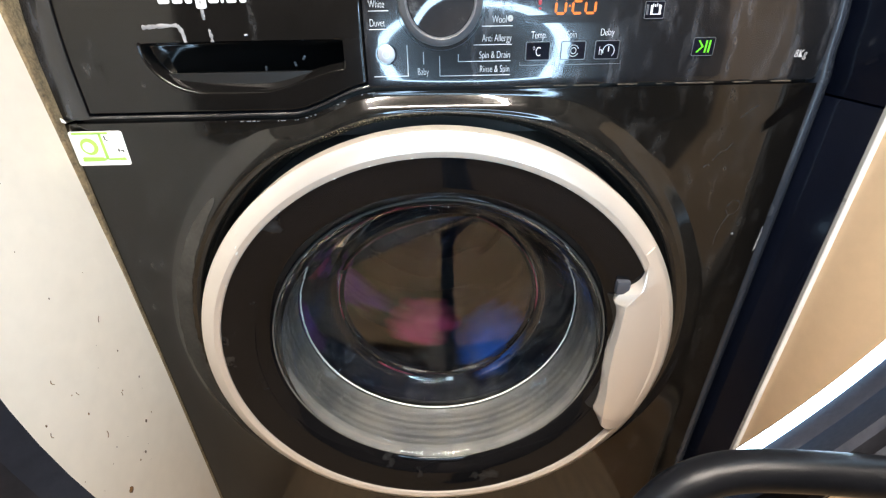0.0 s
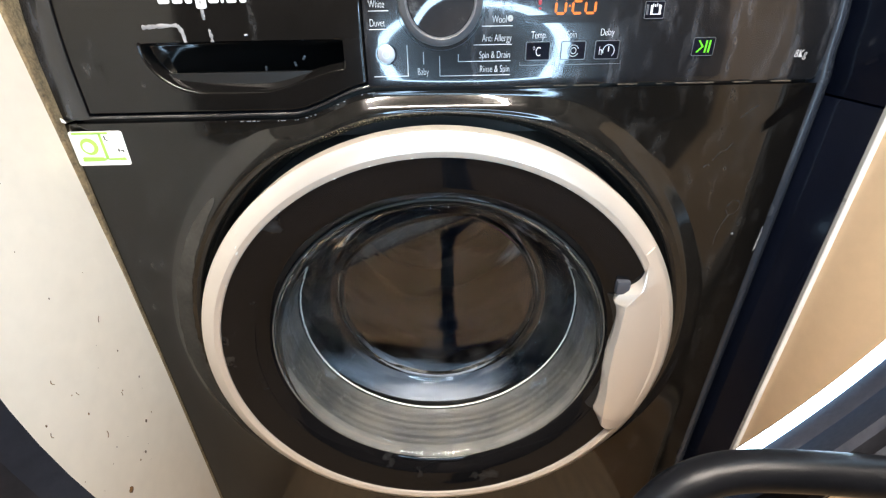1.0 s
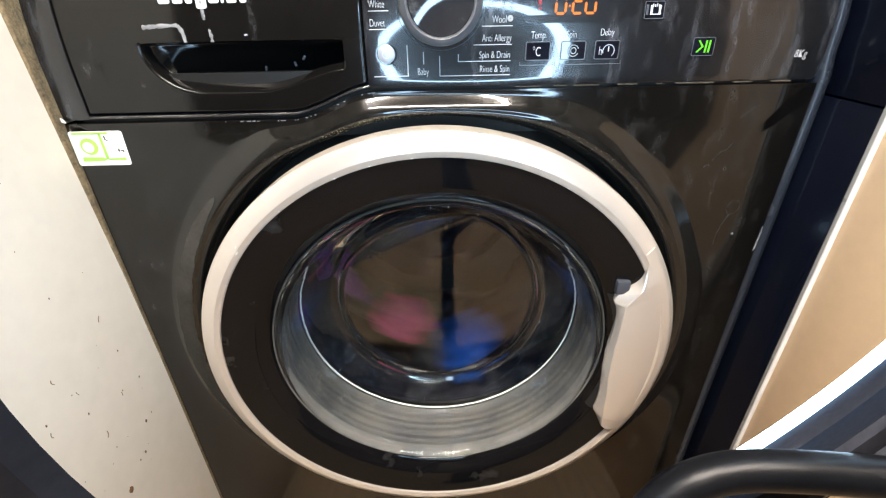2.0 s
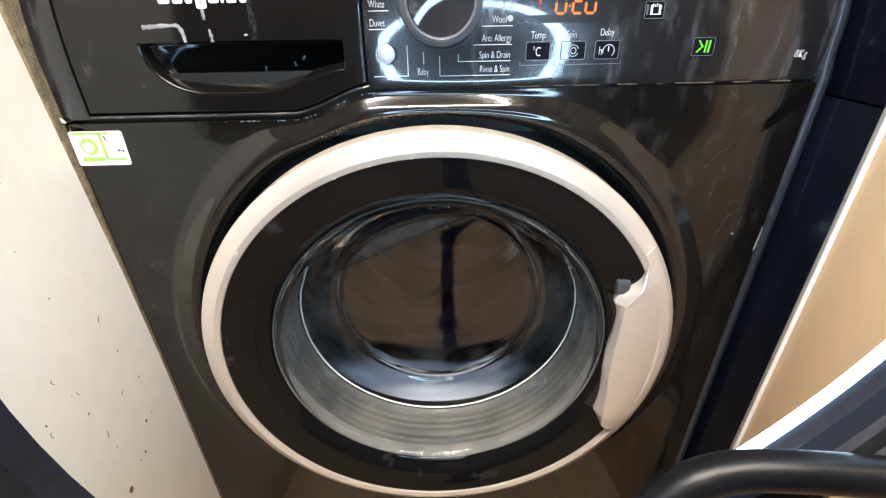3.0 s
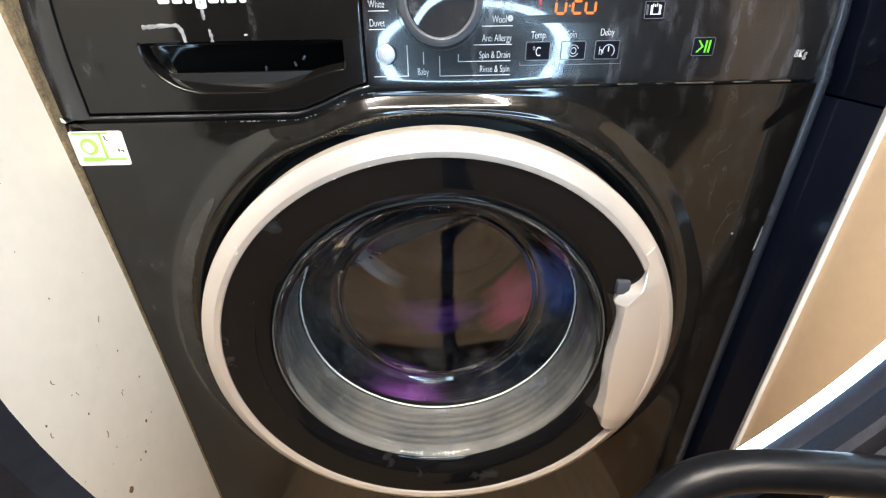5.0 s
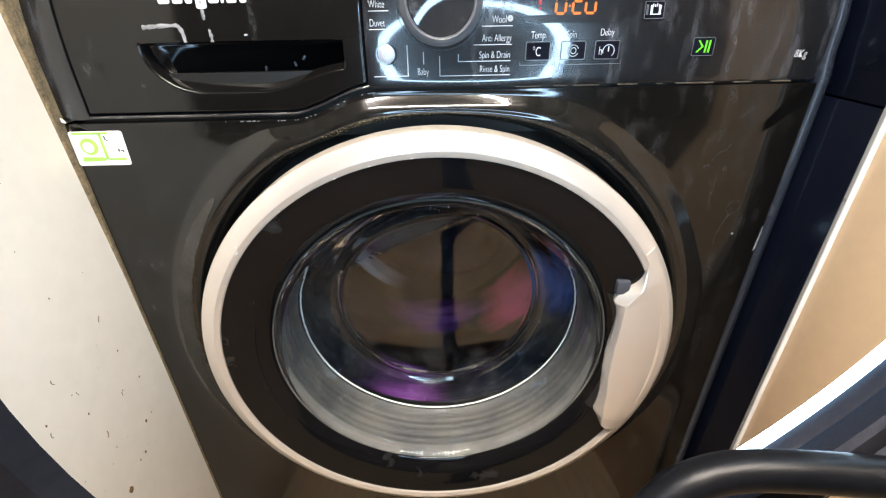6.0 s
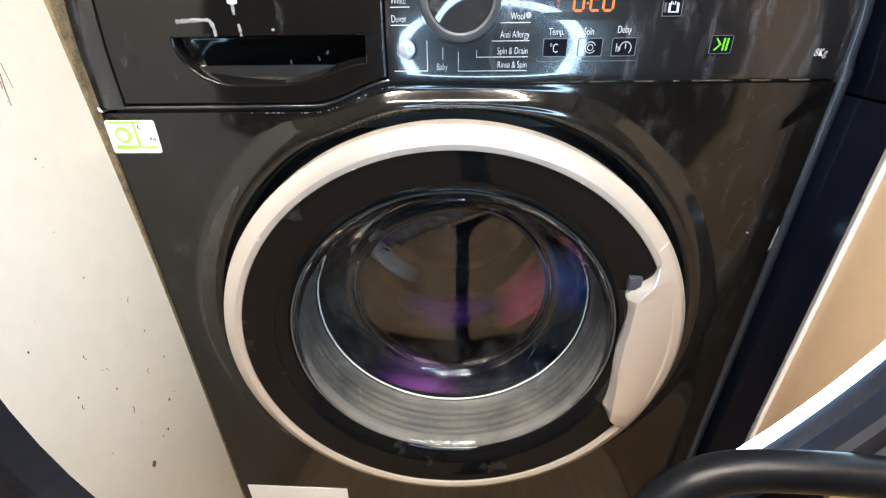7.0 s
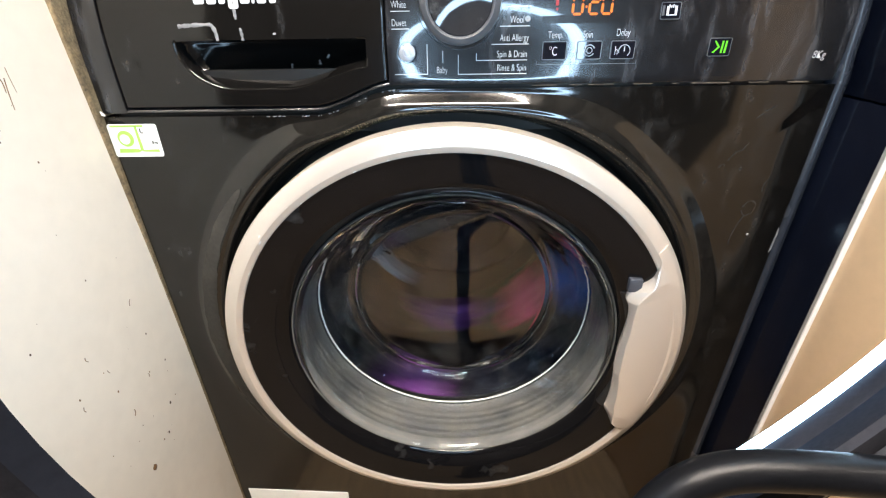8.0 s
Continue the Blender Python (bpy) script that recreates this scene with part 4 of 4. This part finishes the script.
def stickers(wm):
    st = part("energy_sticker", plate(ring_outline(-0.2960, -0.2545, 0.6630, 0.6905, 0.002), -0.0006, -0.0001), STICKER_WHITE, wm, "white and green rating sticker")
    for v in st.data.vertices:
        v.co.x -= (0.6905 - v.co.z) * 0.02
    rng = random.Random(2)
    def patch(x0, x1, z0, z1, m, r=0.0015, ragged=0.0):
        out = [(x + rng.uniform(-1, 1) * ragged, z + rng.uniform(-1, 1) * ragged) for x, z in ring_outline(x0, x1, z0, z1, r)]
        part("printed_patch", plate(out, -0.0009, -0.0006), m, st)
    patch(-0.2935, -0.2655, 0.6882, 0.6898, STICKER_GREEN, 0.0005)
    patch(-0.2735, -0.2712, 0.6680, 0.6890, STICKER_GREEN, 0.0008, 0.0003)
    patch(-0.2715, -0.2575, 0.6672, 0.6690, STICKER_GREEN, 0.0005, 0.0005)
    patch(-0.2920, -0.2740, 0.6668, 0.6695, STICKER_GREEN, 0.0008, 0.0006)
    part("printed_patch", plate([(-0.2833 + 0.0068 * math.cos(t) , 0.6785 + 0.0068 * math.sin(t)) for t in (2 * math.pi * k / 24 for k in range(24))], -0.0009, -0.0006), STICKER_GREEN, st)
    part("printed_patch", plate([(-0.2840 + 0.0042 * math.cos(t) , 0.6780 + 0.0042 * math.sin(t)) for t in (2 * math.pi * k / 24 for k in range(24))], -0.0012, -0.0009), STICKER_WHITE, st)
    for x, z, w, h in ((-0.2695, 0.6835, 0.0010, 0.0035), (-0.2686, 0.6828, 0.0016, 0.0010), (-0.2618, 0.6740, 0.0014, 0.0026), (-0.2598, 0.6744, 0.0022, 0.0010), (-0.2582, 0.6735, 0.0010, 0.0020)):
        patch(x, x + w, z, z + h, STICKER_DARK, 0.0003)
    part("paper_label", plate([(-0.2865, 0.12), (-0.1517, 0.12), (-0.1517, 0.1935), (-0.2865, 0.2012)], -0.0008, -0.0001), STICKER_WHITE, wm, "plain white rectangular label")
    # a pale chip on the upright edge and a paint speck
    part("paint_chip", plate([(0.2880, 0.566), (0.2893, 0.569), (0.2900, 0.585), (0.2892, 0.592)], -0.0006, 0.0004), RESIDUE, wm)
    part("paint_speck", plate([(0.2618, 0.5842), (0.2636, 0.5842), (0.2637, 0.5858), (0.2619, 0.5858)], -0.0005, 0.0), RESIDUE, wm)
    # grime on the ridge round the door; dust with a painted grey sheen at left
    def film(name, a0, a1, f0, f1, material, label):
        bm = bmesh.new()
        n, m = 110, 10
        rows = []
        for i in range(n + 1):
            t = i / n
            a = radians(a0 + (a1 - a0) * t)
            wide = math.sqrt(max(0.0, math.sin(math.pi * t))) * (1 + 0.22 * noise.noise(Vector((a * 22, 3, f0 * 9))) + 0.10 * noise.noise(Vector((a * 90, 5, 1))))
            mid = (f0 + f1) / 2 + 0.03 * noise.noise(Vector((a * 9, 1, 4)))
            row = []
            for j in range(m + 1):
                f = min(0.92, max(0.14, mid + (f1 - f0) * (j / m - 0.5) * wide))
                r = 0.2235 + 0.0425 * f
                row.append(bm.verts.new((XC + r * math.cos(a), dish_y(f) - 0.00035, ZC + r * math.sin(a))))
            rows.append(row)
        for p, q in zip(rows, rows[1:]):
            for j in range(m):
                bm.faces.new((p[j], p[j + 1], q[j + 1], q[j]))
        bmesh.ops.remove_doubles(bm, verts=bm.verts, dist=1e-6)
        bmesh.ops.recalc_face_normals(bm, faces=bm.faces)
        part(name, bm, material, wm, label)
    film("grime_band", 226, 314, 0.42, 0.90, GRIME, "brown grime on the raised ridge")
    film("sheen_band", 138, 228, 0.36, 0.80, DUSTY_SHEEN, "thin film of dust with its grey sheen in the colour")
    for pts in ([(0.250, 0.612), (0.255, 0.618), (0.261, 0.615), (0.260, 0.607), (0.254, 0.604), (0.250, 0.609)], [(0.254, 0.604), (0.251, 0.596), (0.249, 0.588), (0.248, 0.580), (0.2485, 0.574)],
                [(0.225, 0.655), (0.230, 0.662), (0.2345, 0.664), (0.238, 0.670)], [(0.219, 0.649), (0.222, 0.652), (0.224, 0.650)], [(0.238, 0.690), (0.246, 0.697), (0.251, 0.7)], [(0.265, 0.640), (0.262, 0.632), (0.263, 0.626)],
                [(0.262, 0.470), (0.264, 0.474)], [(0.263, 0.358), (0.2645, 0.3585)], [(0.254, 0.352), (0.2555, 0.3535)]):
        line = spline([(x, -0.0001, z) for x, z in pts], 8)
        bm = sweep(line, [0.0002 + 0.0011 * abs(noise.noise(q * 420)) for q in line], 6)
        for v in bm.verts:
            v.co.y *= 0.25
        part("water_mark", bm, WATER_MARK, wm, "faint dried water mark")
    for a, r, w in ((143.5, 0.2005, 0.0012), (142.0, 0.2030, 0.0016), (140.8, 0.2060, 0.0010), (127, 0.1995, 0.0008), (112, 0.1992, 0.0010), (104, 0.1993, 0.0007), (95, 0.1992, 0.0006), (152, 0.1998, 0.0008), (60, 0.1993, 0.0006), (240, 0.2222, 0.0010)):
        a = radians(a)
        r += 0.0055 if r < 0.21 else 0.0
        bm = bmesh.new()
        bmesh.ops.create_icosphere(bm, subdivisions=2, radius=1.0)
        for v in bm.verts:
            k = 1 + 0.5 * noise.noise(v.co * 2 + Vector((a * 9, r * 70, 0)))
            dr, dt = v.co.x * w * 0.5 * k, v.co.z * w * 1.5 * k
            v.co = Vector((XC + (r + dr) * math.cos(a) - dt * math.sin(a), (-0.0363 if r < 0.2075 else -0.0373 if r < 0.215 else -0.031) + v.co.y * 0.0004, ZC + (r + dr) * math.sin(a) + dt * math.cos(a)))
        part("ring_chip", bm, STICKER_WHITE, wm)
    rng = random.Random(11)
    specks = bmesh.new()
    for k in range(900):
        top = k < 650
        a = radians(rng.gauss(106, 9) if top else rng.gauss(62, 12))
        f = min(0.72, max(0.2, rng.gauss(0.45, 0.12)))
        lim = min(0.266, (seam(XC + 0.25 * math.cos(a)) - 0.0016 - ZC) / math.sin(a))
        r = 0.2235 + (lim - 0.006 - 0.2235) * f
        made = bmesh.ops.create_icosphere(specks, subdivisions=1, radius=rng.uniform(0.00010, 0.00034))["verts"]
        for v in made:
            v.co = Vector((XC + r * math.cos(a) + v.co.x, dish_y(f) + v.co.y * 0.5, ZC + r * math.sin(a) + v.co.z))
    part("dust_specks", specks, DUST, wm, "pale dust specks on the rim")["kind"] = "stuff"
    part("paint_chip", plate([(-0.2965, 0.6978), (-0.2940, 0.6972), (-0.2952, 0.6990), (-0.2968, 0.7010)], -0.0012, 0.0004), STICKER_WHITE, wm)


DISH = [(0.0, 0.034), (0.06, 0.016), (0.12, 0.004), (0.20, -0.0035), (0.30, -0.0078), (0.42, -0.0094), (0.55, -0.0082), (0.68, -0.0056), (0.80, -0.0029), (0.91, -0.0009), (1.0, 0.0)]


def dish_y(f):
    """Relief of the dished rim round the door, from its inner edge (0) to its outer one (1)."""
    for (a, p), (b, q) in zip(DISH, DISH[1:]):
        if f <= b:
            return p + (q - p) * (f - a) / (b - a)
    return 0.0


# ---------------- ring light and stand ----------------
def ring_light():
    """A ring light that carries the phone; built in the phone's own space, looking along -z."""
    rl = tagged(new("ring_light"), "black ring light with glowing white diffuser and phone clamp", "ring light")
    n = Vector((-0.4108, 0.6693, -1.0)).normalized()
    c = Vector((0.0464, 0.0127, -0.0724))
    u = n.cross(Vector((0, 1, 0))).normalized()
    v = u.cross(n) * -1
    def ringed(prof, count=128):
        bm = bmesh.new()
        cols = []
        for i in range(count):
            a = 2 * math.pi * i / count
            d = u * math.cos(a) + v * math.sin(a)
            cols.append([bm.verts.new(c + d * r + n * h) for r, h in prof])
        for i in range(count):
            p, q = cols[i], cols[(i + 1) % count]
            for j in range(len(prof)):
                k = (j + 1) % len(prof)
                bm.faces.new((p[j], p[k], q[k], q[j]))
        bmesh.ops.recalc_face_normals(bm, faces=bm.faces)
        return bm
    part("housing", ringed([(0.0892, -0.0187), (0.0905, -0.0205), (0.095, -0.0215), (0.125, -0.0200), (0.134, -0.017), (0.1385, -0.010), (0.1385, -0.002), (0.1370, -0.0005), (0.1355, -0.0030), (0.1172, -0.0030), (0.1160, -0.0034), (0.1075, -0.0097), (0.1070, -0.0106), (0.1060, -0.0106), (0.0900, -0.0183)]), HOUSING, rl)
    part("housing_ridge", ringed([(0.1025, -0.0213), (0.1035, -0.0228), (0.1055, -0.0228), (0.1065, -0.0210)]), HOUSING_GREY, rl)
    part("diffuser", ringed([(0.1167, -0.0026), (0.1167, -0.0004), (0.1180, 0.0006), (0.1255, 0.0014), (0.1335, 0.0004), (0.1350, -0.0032)]), DIFFUSER, rl, "glowing white diffuser")
    def px(x, y, d):
        return Vector(((x - 784) / 790 * d, -(y - 441) / 790 * d, -d))
    arm = spline([px(1100, 975, 0.112), px(1152, 908, 0.112), px(1212, 860, 0.111), px(1292, 836, 0.110), px(1400, 834, 0.108), px(1570, 846, 0.105), px(1760, 870, 0.10), px(1950, 880, 0.10)], 8)
    part("clamp_arm", sweep(arm, 0.0049, 20), PADDING, rl, "black padded clamp arm")
    return rl


def light_stand():
    st = tagged(new("light_stand"), "black floor stand with a round base on carpet", "light stand")
    part("pole", turned_z(0.019, -0.465, 0.012, 0.62, 0.0165, 28), HOUSING, st)
    part("neck", sweep(spline([(0.019, -0.465, 0.60), (0.017, -0.455, 0.645), (0.008, -0.410, 0.662), (-0.006, -0.345, 0.656), (-0.009, -0.320, 0.650)], 6), 0.0075, 14), HOUSING, st)
    part("collar", turned_z(0.019, -0.465, 0.36, 0.39, 0.0200, 28), HOUSING, st)
    part("base", merge([turned_z(0.019, -0.465, 0.0, 0.006, 0.026, 48), turned_z(0.019, -0.465, 0.006, 0.014, 0.021, 40)]), HOUSING, st)
    return st


# Unseen cabinets, made up so the black front reflects a dark middle.
def unseen_cabinet(x0, x1):
    cb = tagged(new("unseen_cabinet"), "unseen dark brown cabinet, added to darken the machine's reflections", "cabinet", group="dark base cabinets")
    part("carcass", boxed(x0, x1, -1.39, -1.12, 0.10, 0.87, bevel=0.002), DARK_BROWN, cb)
    part("plinth", boxed(x0, x1, -1.39, -1.15, 0.0, 0.098), DARK_BROWN, cb)
    d = part("cabinet_door", boxed(x0 + 0.003, x1 - 0.003, -1.118, -1.098, 0.11, 0.86, bevel=0.002), DARK_BROWN, cb)
    part("handle", sweep([(x0 + 0.04, -1.098, 0.70), (x0 + 0.04, -1.075, 0.705), (x0 + 0.04, -1.075, 0.815), (x0 + 0.04, -1.098, 0.82)], 0.005, 10), TRIM_METAL, d)


def ceiling_light():
    cl = tagged(new("ceiling_light"), "long warm white ceiling strip light", "ceiling light")
    cl.location = (-0.08, -0.75, 2.40)
    part("housing", boxed(-0.62, 0.62, -0.030, 0.030, -0.04, 0.0, bevel=0.004), LAMP_WHITE, cl)
    part("diffuser", boxed(-0.60, 0.60, -0.016, 0.016, -0.07, -0.041, bevel=0.012), CEILING_LED, cl, "glowing warm diffuser")
    return cl


MACHINE = machine()
DRUM = drum(MACHINE)
LAUNDRY = [
    garment("pink_garment", "crumpled wet pink cloth tumbling in the drum", CLOTH_PINK, -99, 27, 0.182, 0.055, 0.21, 0.31, 1),
    garment("blue_garment", "crumpled wet blue cloth tumbling in the drum", CLOTH_BLUE, -66, 26, 0.200, 0.05, 0.15, 0.29, 2),
    garment("purple_garment", "crumpled wet purple cloth tumbling in the drum", CLOTH_PURPLE, 203, 27, 0.222, 0.036, 0.10, 0.175, 3),
    garment("purple_sleeve", "wet purple sleeve tumbling in the drum", CLOTH_PURPLE, 218, 46, 0.200, 0.035, 0.27, 0.34, 13),
    garment("white_garment", "crumpled wet white cloth tumbling in the drum", CLOTH_WHITE, 95, 66, 0.222, 0.045, 0.10, 0.19, 5),
    garment("white_sock", "wet white sock tumbling in the drum", CLOTH_WHITE, 172, 40, 0.165, 0.022, 0.32, 0.37, 6),
    garment("dark_red_garment", "crumpled wet dark red cloth tumbling in the drum", CLOTH_RED, 8, 20, 0.22, 0.035, 0.11, 0.16, 7),
]
# dark laundry, with extra near-black pieces added to keep the drum's inside dim
for ang, span, r, thick, y0, y1, seed in ((-20, 80, 0.210, 0.07, 0.16, 0.37, 8), (50, 80, 0.205, 0.08, 0.22, 0.38, 9), (120, 90, 0.205, 0.08, 0.22, 0.38, 12),
                                          (165, 70, 0.215, 0.06, 0.20, 0.38, 10), (245, 60, 0.222, 0.045, 0.10, 0.20, 11), (270, 90, 0.212, 0.06, 0.27, 0.385, 14),
                                          (20, 60, 0.225, 0.035, 0.10, 0.20, 15), (150, 50, 0.226, 0.030, 0.10, 0.20, 16), (300, 50, 0.226, 0.030, 0.10, 0.18, 17),
                                          (30, 200, 0.075, 0.17, 0.355, 0.388, 18), (210, 200, 0.075, 0.17, 0.355, 0.388, 19)):
    LAUNDRY.append(garment("dark_laundry_fill", "near-black wet cloth, partly added to darken the drum's inside", CLOTH_DARK, ang, span, r, thick, y0, y1, seed))
RING = ring_light()
light_stand()
for k in range(3):
    unseen_cabinet(-0.70 + 0.5 * k, -0.20 + 0.5 * k)
ceiling_light()

# moments at which the pink cloth passes the bottom: the drum gathers speed
TURNS = [0.0, 0.692, 1.354, 2.02, 2.708, 3.318, 3.88, 4.426, 4.928, 5.428, 5.928, 6.428, 6.928, 7.428, 7.928, 8.428]


def motions():
    rows = []
    for k in range(121):
        t = k / 15
        i = max(j for j in range(len(TURNS) - 1) if TURNS[j] <= t)
        rows.append((t, -360.0 * (i + (t - TURNS[i]) / (TURNS[i + 1] - TURNS[i]))))
    for ob in [DRUM] + LAUNDRY:
        walk(ob, [(t, pose(XC, 0, ZC, 0, a, 0)) for t, a in rows])
    walk(RING, PATH)


motions()
